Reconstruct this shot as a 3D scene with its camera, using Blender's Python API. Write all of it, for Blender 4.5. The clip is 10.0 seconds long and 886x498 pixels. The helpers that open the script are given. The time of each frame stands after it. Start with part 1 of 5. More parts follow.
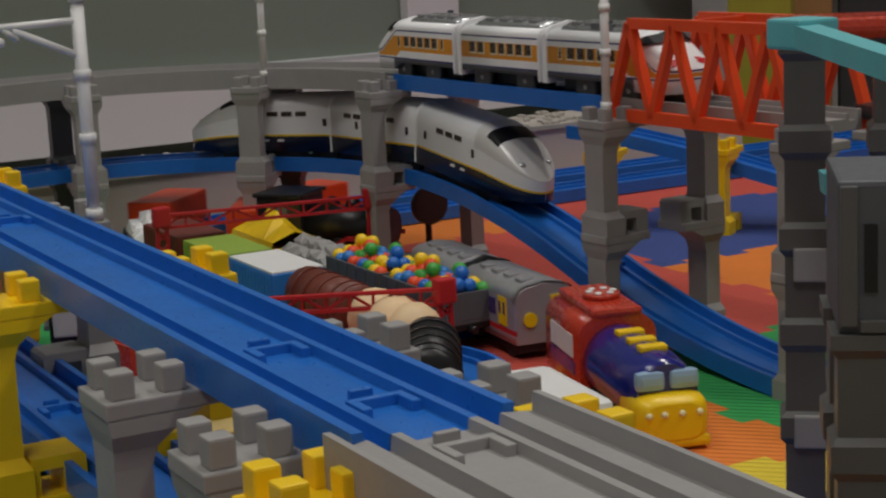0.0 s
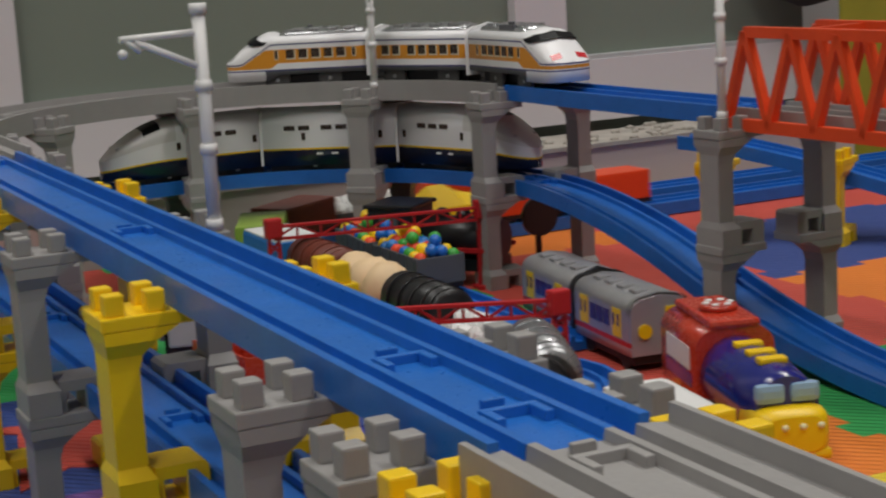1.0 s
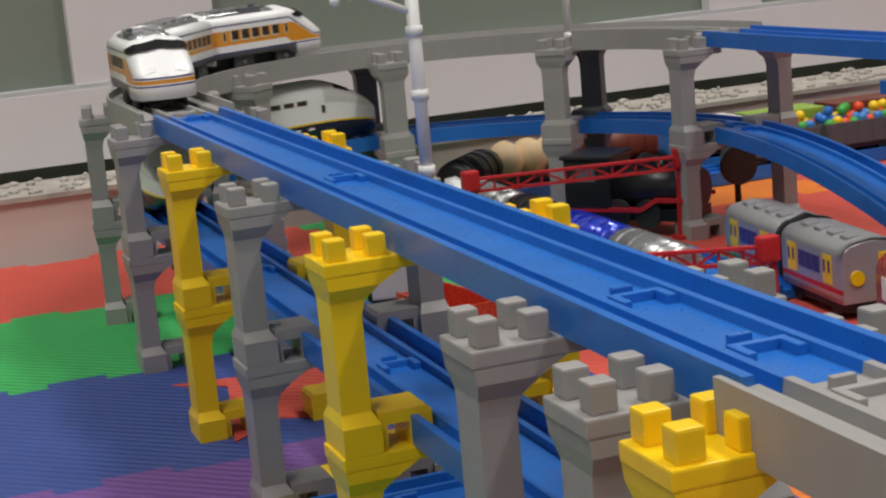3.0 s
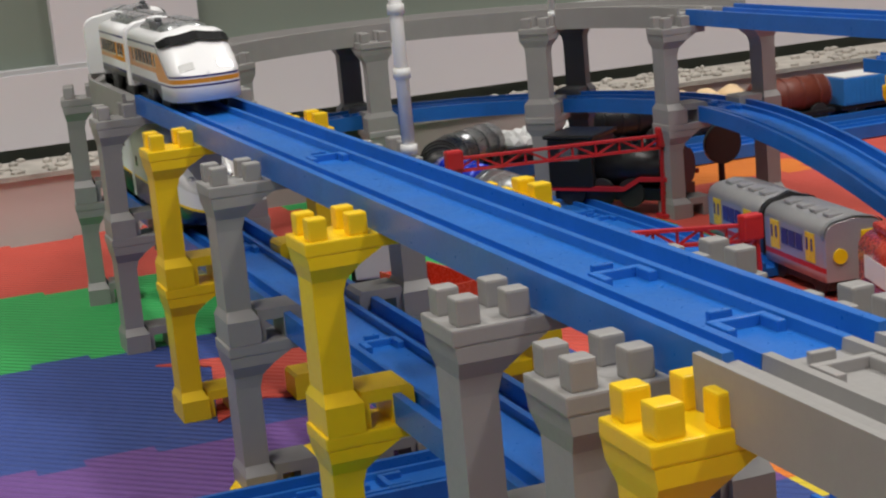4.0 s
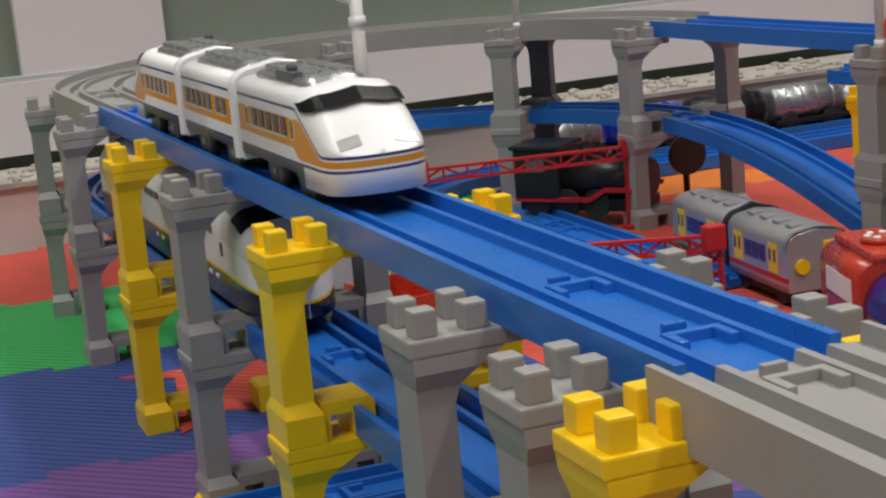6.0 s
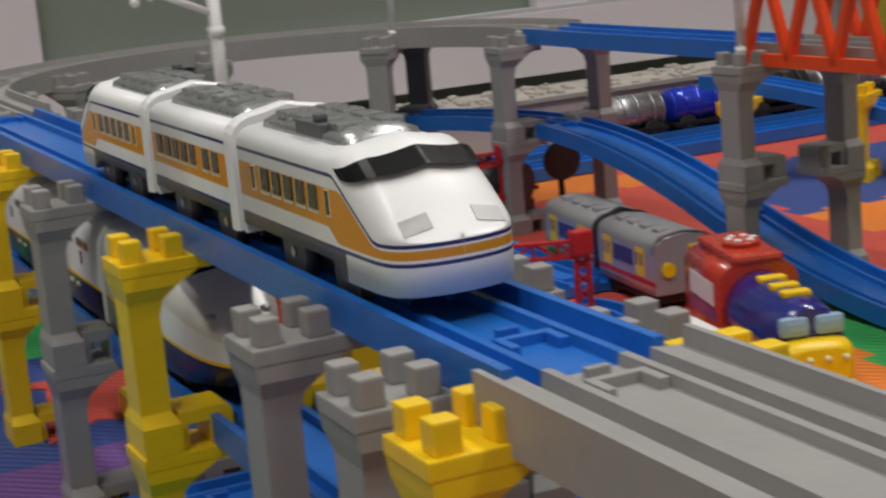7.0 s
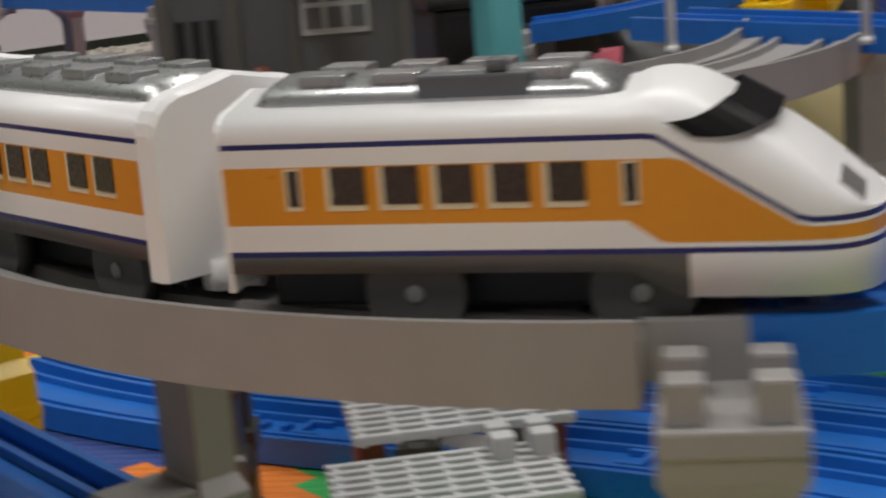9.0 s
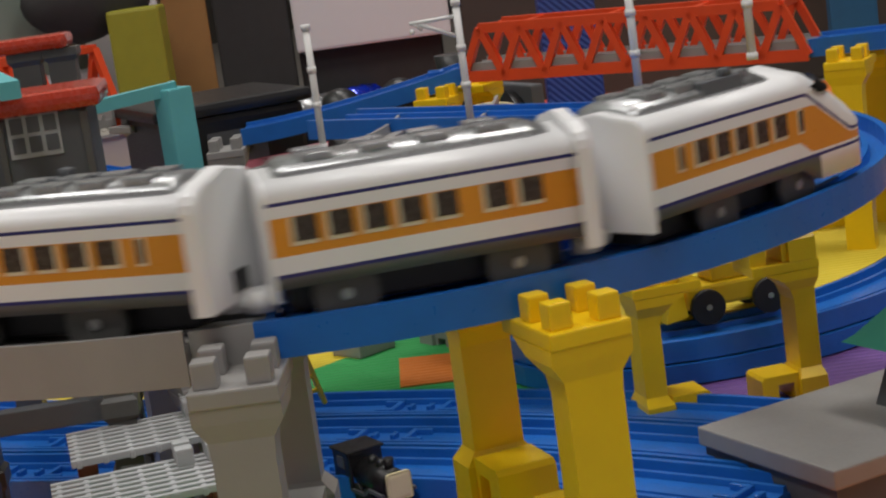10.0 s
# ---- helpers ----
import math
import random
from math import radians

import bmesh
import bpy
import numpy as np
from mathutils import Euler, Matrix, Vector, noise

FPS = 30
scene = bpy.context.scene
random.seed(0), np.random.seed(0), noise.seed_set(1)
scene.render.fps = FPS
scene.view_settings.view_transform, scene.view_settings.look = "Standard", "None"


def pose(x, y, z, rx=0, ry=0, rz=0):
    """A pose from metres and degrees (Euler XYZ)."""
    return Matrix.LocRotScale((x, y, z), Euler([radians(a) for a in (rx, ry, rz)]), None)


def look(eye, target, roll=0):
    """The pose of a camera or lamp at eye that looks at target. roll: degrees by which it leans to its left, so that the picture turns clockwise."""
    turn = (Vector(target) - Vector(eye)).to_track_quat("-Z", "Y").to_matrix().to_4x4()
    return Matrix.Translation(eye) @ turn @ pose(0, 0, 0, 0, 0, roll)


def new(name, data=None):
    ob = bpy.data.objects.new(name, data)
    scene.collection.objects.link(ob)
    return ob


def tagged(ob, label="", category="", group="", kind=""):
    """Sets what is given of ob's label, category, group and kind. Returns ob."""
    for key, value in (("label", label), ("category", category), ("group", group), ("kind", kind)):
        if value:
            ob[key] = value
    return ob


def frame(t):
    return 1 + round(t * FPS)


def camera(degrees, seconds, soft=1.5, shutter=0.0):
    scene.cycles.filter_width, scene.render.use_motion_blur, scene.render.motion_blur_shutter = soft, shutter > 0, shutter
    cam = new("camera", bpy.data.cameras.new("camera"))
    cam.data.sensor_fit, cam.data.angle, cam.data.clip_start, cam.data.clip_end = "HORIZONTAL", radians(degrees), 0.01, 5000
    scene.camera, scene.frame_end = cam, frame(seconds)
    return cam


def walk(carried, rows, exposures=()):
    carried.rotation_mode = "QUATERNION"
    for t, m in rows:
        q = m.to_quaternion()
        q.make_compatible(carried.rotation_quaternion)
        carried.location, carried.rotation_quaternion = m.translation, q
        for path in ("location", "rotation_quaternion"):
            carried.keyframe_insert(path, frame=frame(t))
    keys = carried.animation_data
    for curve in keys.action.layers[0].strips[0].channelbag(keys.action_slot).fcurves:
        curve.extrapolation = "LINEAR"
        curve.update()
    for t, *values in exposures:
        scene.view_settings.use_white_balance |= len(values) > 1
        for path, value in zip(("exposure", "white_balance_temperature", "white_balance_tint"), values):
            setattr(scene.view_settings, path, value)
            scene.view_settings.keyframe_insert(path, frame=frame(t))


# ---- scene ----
cam = camera(29.18, 10.0, soft=2.2, shutter=0.5)
# seconds, eye, yaw, pitch, lean
PATH = [
    (0, -0.1685, -0.5633, 0.2497, -28.68, -11.06, -2.61),
    (0.5, -0.1707, -0.5618, 0.2496, -27.34, -10.37, -2.90),
    (1, -0.1738, -0.5568, 0.2484, -25.29, -10.46, -3.22),
    (1.5, -0.1780, -0.5514, 0.2471, -22.84, -10.22, -3.90),
    (2, -0.1815, -0.5480, 0.2447, -20.82, -10.46, -4.60),
    (2.5, -0.1843, -0.5440, 0.2432, -19.74, -10.75, -4.86),
    (3, -0.1849, -0.5441, 0.2416, -19.16, -11.33, -5.20),
    (4.5, -0.1826, -0.5443, 0.2407, -19.96, -12.12, -5.32),
    (5, -0.1820, -0.5453, 0.2414, -20.29, -11.85, -5.23),
    (6.5, -0.1778, -0.5480, 0.2413, -21.23, -11.73, -5.09),
    (7, -0.1705, -0.5586, 0.2424, -24.18, -11.91, -5.05),
    (7.5, -0.1734, -0.5866, 0.2440, -27.39, -13.82, -4.31),
    (8, -0.1767, -0.6137, 0.2340, -32.23, -14.65, -6.51),
    (8.3, -0.1811, -0.6250, 0.2345, -35.61, -14.63, -5.62),
    (8.5, -0.1853, -0.6415, 0.2345, -37.29, -14.40, -6.25),
    (9, -0.1570, -0.7396, 0.2202, -37.22, -13.03, -4.49),
    (9.2, -0.1682, -0.7671, 0.2195, -42.67, -12.28, -5.23),
    (9.5, -0.1924, -0.8290, 0.2273, -44.17, -11.25, -5.95),
    (9.7, -0.2117, -0.8794, 0.2359, -44.09, -10.89, -6.92),
    (10, -0.2204, -0.9107, 0.2388, -43.53, -10.74, -7.91),
]


def aim(x, y, z, yaw, pitch, lean):
    a, p = radians(yaw), radians(pitch)
    way = (-math.sin(a) * math.cos(p), math.cos(a) * math.cos(p), math.sin(p))
    return look((x, y, z), (x + way[0], y + way[1], z + way[2]), lean)


walk(cam, [(r[0], aim(*r[1:])) for r in PATH], exposures=[(0, -0.72), (1, -0.4), (2, 0.0), (3, 0.10), (4.5, 0.10), (6.5, 0.02), (7, -0.18), (7.5, -0.40), (8, -0.60), (8.5, -0.57), (9, -0.18), (9.5, -0.12), (10, -0.30)])

# ---- light: room ceiling lamps ----
world = bpy.data.worlds.new("world")
scene.world = world
world.use_nodes = True
world.node_tree.nodes["Background"].inputs[0].default_value = (0.9, 0.88, 0.86, 1)
world.node_tree.nodes["Background"].inputs[1].default_value = 0.036


def ceiling_tube(x, y):
    d = bpy.data.lights.new("fluorescent_lamp", "AREA")
    d.shape, d.size, d.size_y, d.energy, d.color = "RECTANGLE", 0.12, 1.2, 24, (1.0, 0.972, 0.93)
    ob = new("fluorescent_lamp", d)
    ob.matrix_world = pose(x, y, 2.38)
    return ob


for lx, ly in ((-1.0, -1.25), (1.0, -1.1), (-0.6, 0.5), (1.2, 0.5)):
    ceiling_tube(lx, ly)


# ---- materials ----
def material(name, color, rough=0.45, metal=0.0, vary=0.12, scale=60.0, bump=0.05, coat=0.0, spec=0.5, ribs=0.0):
    m = bpy.data.materials.new(name)
    m.use_nodes = True
    n, k = m.node_tree.nodes, m.node_tree.links
    b = n["Principled BSDF"]
    b.inputs["Roughness"].default_value, b.inputs["Metallic"].default_value = rough, metal
    b.inputs["Coat Weight"].default_value = coat
    b.inputs["Specular IOR Level"].default_value = spec
    co = n.new("ShaderNodeTexCoord")
    tx = n.new("ShaderNodeTexNoise")
    tx.inputs["Scale"].default_value, tx.inputs["Detail"].default_value = scale, 6
    k.new(co.outputs["Object"], tx.inputs["Vector"])
    t2 = n.new("ShaderNodeTexNoise")
    t2.inputs["Scale"].default_value, t2.inputs["Detail"].default_value = scale * 9, 3
    k.new(co.outputs["Object"], t2.inputs["Vector"])
    mx = n.new("ShaderNodeMix")
    mx.data_type = "RGBA"
    dark = [c * (1 - vary) for c in color]
    lite = [min(1, c * (1 + vary)) for c in color]
    mx.inputs["A"].default_value, mx.inputs["B"].default_value = (*dark, 1), (*lite, 1)
    k.new(tx.outputs["Fac"], mx.inputs["Factor"])
    k.new(mx.outputs["Result"], b.inputs["Base Color"])
    ad = n.new("ShaderNodeMapRange")
    ad.inputs["To Min"].default_value, ad.inputs["To Max"].default_value = max(0.02, rough - 0.1), min(1, rough + 0.14)
    k.new(t2.outputs["Fac"], ad.inputs["Value"])
    k.new(ad.outputs["Result"], b.inputs["Roughness"])
    if bump:
        bp = n.new("ShaderNodeBump")
        bp.inputs["Strength"].default_value, bp.inputs["Distance"].default_value = bump, 0.001
        k.new(t2.outputs["Fac"], bp.inputs["Height"])
        k.new(bp.outputs["Normal"], b.inputs["Normal"])
        if ribs:
            wv = n.new("ShaderNodeTexWave")
            wv.bands_direction = "DIAGONAL"
            wv.inputs["Scale"].default_value, wv.inputs["Distortion"].default_value, wv.inputs["Detail"].default_value = ribs, 0.6, 1.0
            k.new(co.outputs["Object"], wv.inputs["Vector"])
            b2 = n.new("ShaderNodeBump")
            b2.inputs["Strength"].default_value, b2.inputs["Distance"].default_value = 0.8, 0.0012
            k.new(wv.outputs["Fac"], b2.inputs["Height"])
            k.new(bp.outputs["Normal"], b2.inputs["Normal"])
            k.new(b2.outputs["Normal"], b.inputs["Normal"])
    return m


BLUE = material("blue_plastic", (0.014, 0.140, 0.52), 0.30, vary=0.22)
GREY = material("grey_plastic", (0.315, 0.305, 0.298), 0.45, vary=0.1)
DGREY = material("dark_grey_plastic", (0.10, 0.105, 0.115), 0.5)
YELLOW = material("yellow_plastic", (0.90, 0.59, 0.007), 0.34, vary=0.08)
RED = material("red_plastic", (0.50, 0.018, 0.022), 0.4)
ORED = material("orange_red_plastic", (0.80, 0.075, 0.015), 0.4)
TEAL = material("teal_plastic", (0.13, 0.48, 0.52), 0.45)
WHITE = material("white_plastic", (0.80, 0.80, 0.79), 0.4, vary=0.04)
GLOSSW = material("gloss_white", (0.84, 0.84, 0.85), 0.36, vary=0.03, coat=0.06, bump=0.0)
ORANGE = material("orange_stripe", (0.74, 0.30, 0.022), 0.3, vary=0.05, bump=0.0)
NAVY = material("navy_line", (0.018, 0.02, 0.15), 0.3, bump=0.0)
UNDER = material("train_underframe", (0.022, 0.023, 0.026), 0.5)
SKIRT = material("grey_skirt", (0.11, 0.115, 0.125), 0.4)
SILVER = material("silver_paint", (0.42, 0.43, 0.44), 0.28, metal=0.75, vary=0.08)
GLASS = material("black_glass", (0.012, 0.012, 0.013), 0.30, vary=0.05, bump=0.0, spec=0.12)
INNER = material("cream_frame", (0.75, 0.68, 0.5), 0.5)
DARK = material("window_dark", (0.05, 0.035, 0.025), 0.25)
BLACK = material("black_plastic", (0.012, 0.012, 0.013), 0.35)
RUBBER = material("wheel_rubber", (0.02, 0.02, 0.021), 0.6)
WHEELG = material("wheel_grey", (0.085, 0.085, 0.082), 0.4)
TAIL = material("tail_red", (0.6, 0.03, 0.04), 0.25)
LAMPC = material("lamp_chrome", (0.5, 0.5, 0.5), 0.34, metal=0.8, bump=0.0)
CREAM = material("cream_plastic", (0.78, 0.70, 0.42), 0.45)
IVORY = material("ivory_load", (0.80, 0.58, 0.34), 0.55, vary=0.15)
BROWN = material("brown_plastic", (0.16, 0.035, 0.02), 0.45)
GREEN = material("green_plastic", (0.05, 0.36, 0.05), 0.4)
LIME = material("lime_plastic", (0.28, 0.42, 0.06), 0.45)
PURPLE = material("purple_foam", (0.15, 0.065, 0.26), 0.7, vary=0.12, scale=25, bump=0.3, ribs=75.0)
FRED = material("red_foam", (0.58, 0.075, 0.05), 0.7, vary=0.1, scale=25, bump=0.3, ribs=75.0)
FGREEN = material("green_foam", (0.03, 0.36, 0.085), 0.7, vary=0.1, scale=25, bump=0.3, ribs=75.0)
FBLUE = material("blue_foam", (0.03, 0.062, 0.25), 0.7, vary=0.12, scale=25, bump=0.3, ribs=75.0)
FYELL = material("yellow_foam", (0.72, 0.55, 0.03), 0.7, vary=0.1, scale=25, bump=0.3, ribs=75.0)
FORAN = material("orange_foam", (0.75, 0.20, 0.02), 0.7, vary=0.1, scale=25, bump=0.3, ribs=75.0)
WALLW = material("white_panel", (0.66, 0.63, 0.66), 0.6, vary=0.04, scale=4)
WALLG = material("green_board", (0.20, 0.235, 0.195), 0.75, vary=0.06, scale=3)
LEDGE = material("stone_ledge", (0.40, 0.37, 0.33), 0.85, vary=0.45, scale=45, bump=0.6)
PINKW = material("lower_wall", (0.60, 0.50, 0.47), 0.7, vary=0.05, scale=5)
FLOORW = material("floor_wood", (0.33, 0.30, 0.27), 0.5, vary=0.15, scale=8)
BROWNWALL = material("brown_wall", (0.085, 0.074, 0.064), 0.8, vary=0.1, scale=3)
PALEG = material("pale_grey_plastic", (0.46, 0.47, 0.48), 0.5)
CEIL = material("ceiling_white", (0.75, 0.75, 0.73), 0.8, vary=0.03, scale=3)


# ---- mesh helpers ----
def part(name, bm, mat, parent=None, label=""):
    me = bpy.data.meshes.new(name)
    bm.normal_update()
    bm.to_mesh(me)
    bm.free()
    for m in mat if isinstance(mat, (list, tuple)) else [mat]:
        me.materials.append(m)
    ob = new(name, me)
    ob.parent = parent
    return tagged(ob, label) if label else ob


def again(ob, name, parent, m):
    """An object of its own on the mesh of ob, at the pose m in its parent."""
    o = new(name, ob.data)
    o.parent = parent
    o.matrix_basis = m
    return o


def thing(name, label, category, m=None, group=""):
    ob = new(name)
    ob.empty_display_size = 0.01
    if m is not None:
        ob.matrix_basis = m
    return tagged(ob, label, category, group)


def box(bm, x0, x1, y0, y1, z0, z1, bevel=0.0, mi=0):
    v = [bm.verts.new((x, y, z)) for z in (z0, z1) for x, y in ((x0, y0), (x1, y0), (x1, y1), (x0, y1))]
    fs = [(3, 2, 1, 0), (4, 5, 6, 7), (0, 1, 5, 4), (1, 2, 6, 5), (2, 3, 7, 6), (3, 0, 4, 7)]
    f = [bm.faces.new([v[i] for i in q]) for q in fs]
    for q in f:
        q.material_index = mi
    if bevel:
        e = list({e for q in f for e in q.edges})
        r = bmesh.ops.bevel(bm, geom=e, offset=bevel, segments=2, profile=0.6, affect="EDGES")
        for q in r["faces"]:
            q.material_index = mi
    return bm


def tube(bm, a, b, r, r2=None, n=10, mi=0):
    a, b = Vector(a), Vector(b)
    q = (b - a).to_track_quat("Z", "Y").to_matrix().to_4x4()
    m = Matrix.Translation((a + b) / 2) @ q
    r0 = bmesh.ops.create_cone(bm, cap_ends=True, segments=n, radius1=r, radius2=r if r2 is None else r2, depth=(b - a).length, matrix=m)
    for f in {f for v in r0["verts"] for f in v.link_faces}:
        f.material_index = mi
        f.smooth = len(f.verts) == 4
    return bm


def ball(bm, c, r, n=10, mi=0, squash=(1, 1, 1)):
    m = Matrix.Translation(c) @ Matrix.Diagonal((*squash, 1))
    r0 = bmesh.ops.create_uvsphere(bm, u_segments=n * 2, v_segments=n, radius=r, matrix=m)
    for f in {f for v in r0["verts"] for f in v.link_faces}:
        f.material_index, f.smooth = mi, True
    return bm


def beam(bm, a, b, w, t, mi=0, up=(0, 0, 1)):
    """A square bar from a to b, w wide and t thick."""
    a, b = Vector(a), Vector(b)
    d = (b - a).normalized()
    s = d.cross(Vector(up))
    s = s.normalized() if s.length > 1e-6 else Vector((1, 0, 0))
    u = s.cross(d)
    v = [bm.verts.new(p + s * i * w / 2 + u * j * t / 2) for p in (a, b) for i, j in ((-1, -1), (1, -1), (1, 1), (-1, 1))]
    for q in ((0, 1, 2, 3), (7, 6, 5, 4), (0, 4, 5, 1), (1, 5, 6, 2), (2, 6, 7, 3), (3, 7, 4, 0)):
        bm.faces.new([v[i] for i in q]).material_index = mi
    return bm


def loft(bm, rings, closed=True, caps=True, mat=None, smooth=True):
    """Skin from ring to ring; mat(i, j) gives the material of ring i's side j."""
    rows = [[bm.verts.new(p) for p in r] for r in rings]
    n = len(rows[0])
    for i in range(len(rows) - 1):
        for j in range(n if closed else n - 1):
            f = bm.faces.new((rows[i][j], rows[i][(j + 1) % n], rows[i + 1][(j + 1) % n], rows[i + 1][j]))
            f.smooth = smooth
            if mat:
                f.material_index = mat(i, j)
    if caps:
        a = bm.faces.new(rows[0][::-1])
        b = bm.faces.new(rows[-1])
        if mat:
            a.material_index, b.material_index = mat(0, -1), mat(len(rows) - 1, -1)
    return bm


def finish(bm):
    bmesh.ops.recalc_face_normals(bm, faces=bm.faces[:])
    return bm


# ---- the loop of track: travel from the bridge round the far bend, along, and round the near bend ----
RB, XR, YF, YN = 0.2, 0.4, 0.50, -0.40
S1 = 0.25
S2 = S1 + math.pi * RB
S3 = S2 + YF - YN
S4 = S3 + math.pi * RB


def loop_at(s):
    """Place and heading (radians, from +y to the left) on the loop, s metres from the bridge's far end."""
    if s < S1:
        return XR + 0.013 * (1 - s / S1) ** 1.5, 0.25 + s, 0.04 * (1 - s / S1)
    if s < S2:
        a = (s - S1) / RB
        return XR / 2 + RB * math.cos(a), YF + RB * math.sin(a), a
    if s < S3:
        return 0.0, YF - (s - S2), math.pi
    if s < S4:
        a = (s - S3) / RB
        return XR / 2 - RB * math.cos(a), YN - RB * math.sin(a), math.pi + a
    return XR, YN + (s - S4), 2 * math.pi


def sweep(profile, stations):
    """Carry a closed profile (u to the right, v up) along stations (x, y, z, heading)."""
    rings = []
    for x, y, z, a in stations:
        c, s = math.cos(a), math.sin(a)
        rings.append([(x + u * c, y + u * s, z + v) for u, v in profile])
    bm = bmesh.new()
    loft(bm, rings, smooth=False)
    return finish(bm)


H = [(0.0202, 0.0105), (0.0175, 0.0105), (0.0170, 0.005), (0.0115, 0.005), (0.0111, 0.0088), (0.0088, 0.0088), (0.0084, 0.0062)]
RAIL = [(-0.0202, 0.0)] + [(-u, v) for u, v in H] + [(u, v) for u, v in reversed(H)] + [(0.0202, 0.0)]
G = [(0.0270, 0.0120), (0.0252, 0.0120), (0.0249, 0.0075), (0.0175, 0.0085), (0.0165, 0.0085), (0.0160, 0.005), (0.0112, 0.005), (0.0108, 0.0088), (0.0085, 0.0088), (0.0081, 0.0062)]
VIADUCT = [(-0.0270, -0.003)] + [(-u, v) for u, v in G] + [(u, v) for u, v in reversed(G)] + [(0.0270, -0.003)]


def rail(name, profile, stations, mat, label, group, notches=True):
    ob = tagged(part(name, sweep(profile, stations), mat), label, "toy track", group)
    if notches:
        for k, back in ((0, 1), (-1, -1))[:1 if name == "straight_rail" else 2]:
            x, y, z, a = stations[k]
            c, s = -math.sin(a) * back, math.cos(a) * back
            bm = bmesh.new()
            for u0, u1, v0, v1 in ((-0.0075, 0.0075, 0.012, 0.0145), (-0.0075, -0.005, 0.0145, 0.022), (0.005, 0.0075, 0.0145, 0.022), (-0.003, 0.003, 0.004, 0.0062)):
                box(bm, u0, u1, v0, v1, 0.0055, 0.0088, 0.0004)
            part("joint_tab", bm, mat, ob).matrix_basis = Matrix.Translation((x, y, z)) @ Matrix.Rotation(math.atan2(s, c) - math.pi / 2, 4, "Z")
    return ob


def along(s0, s1, z0, z1=None, n=None):
    n = n or max(2, int((s1 - s0) / 0.015))
    out = []
    for i in range(n + 1):
        s = s0 + (s1 - s0) * i / n
        x, y, a = loop_at(s)
        out.append((x, y, z0 if z1 is None else z0 + (z1 - z0) * i / n, a))
    return out


DECK, MID = 0.132, 0.066
# ---- setting ----
def slab(name, x0, x1, y0, y1, z0, z1, mat, label=""):
    return tagged(part(name, box(bmesh.new(), x0, x1, y0, y1, z0, z1), mat, None, label), kind="structure")


slab("floor", -3, 3.2, -3, 3.2, -0.1, -0.012, FLOORW)
slab("ceiling", -3, 3.2, -3, 3.2, 2.5, 2.6, CEIL)
slab("wall_west", -3.1, -3, -3, 3.2, -0.1, 2.5, WALLW)
slab("wall_south", -3, 3.2, -3.1, -3, -0.1, 2.5, WALLW)
slab("wall_east", 3.2, 3.3, -3, 3.2, -0.1, 2.5, BROWNWALL)

# far wall: bench front, stony ledge, white panels, green board with white pilasters
slab("wall_north", -3, 0.95, 0.905, 1.0, -0.1, 2.5, WALLG)
slab("wall_north_panel", -3, 0.95, 0.885, 0.905, 0.060, 0.120, WALLW)
slab("wall_north_pilaster", 0.005, 0.127, 0.890, 0.905, 0.120, 2.5, WALLW)
slab("wall_north_pilaster", 0.600, 0.656, 0.890, 0.905, 0.120, 2.5, WALLW)
slab("trim", -3, 0.95, 0.887, 0.905, 0.120, 0.124, PALEG)
slab("baseboard", -3, 0.95, 0.805, 0.885, -0.012, 0.046, PINKW)
slab("ledge", -3, 0.95, 0.800, 0.885, 0.046, 0.050, LEDGE)
bm = bmesh.new()
rnd = random.Random(5)
for i in range(420):
    m = Matrix.Translation((rnd.uniform(-0.5, 0.95), rnd.uniform(0.806, 0.880), 0.051)) @ Matrix.Diagonal((rnd.uniform(.5, 1.6), rnd.uniform(.5, 1.2), rnd.uniform(.4, .9), 1))
    bmesh.ops.create_icosphere(bm, subdivisions=1, radius=0.0042, matrix=m)
tagged(part("gravel", bm, LEDGE), "loose grey gravel strewn along the ledge", "gravel", kind="stuff")
slab("wall_room", 0.95, 3.2, 3.1, 3.2, -0.1, 2.5, BROWNWALL)
slab("wall_room_side", 0.95, 1.0, 1.0, 3.1, -0.1, 2.5, WALLG)

# ---- upper line ----
GT = "elevated line"
sj = [S2 + 0.1 + 0.216 * i for i in range(4)]
bj = [S2 + YF - y for y in (0.400, 0.115, -0.145, -0.206, -0.248)]
for a, b in zip(bj[:-1], bj[1:]):
    rail("straight_rail", RAIL, along(a, b, DECK, n=2), BLUE, "blue plastic straight toy rail on bridge piers", GT)
rail("viaduct_rail", VIADUCT, along(S2, sj[0], DECK, n=2), GREY, "grey plastic viaduct rail with side walls", GT)
for i in range(4):
    rail("viaduct_curve", VIADUCT, along(S1 + math.pi * RB * i / 4, S1 + math.pi * RB * (i + 1) / 4, DECK, n=14), GREY, "curved grey plastic viaduct rail with side walls", GT)
VIADUCT_IN = [(u * 0.955, v) for u, v in VIADUCT]
rail("viaduct_rail", VIADUCT, along(sj[3], S3 - 0.0285, DECK, n=2), GREY, "grey plastic viaduct rail with side walls", GT)
rail("viaduct_curve", VIADUCT_IN, along(S3 - 0.028, S3 + math.pi * RB / 4 - 0.016, DECK, n=14), GREY, "curved grey plastic viaduct rail with side walls", GT)
rail("end_rail", RAIL, along(S3 + math.pi * RB / 4 - 0.016, S3 + math.pi * RB / 4, DECK, n=3), GREY, "short grey plastic end of a viaduct rail", GT, notches=False)
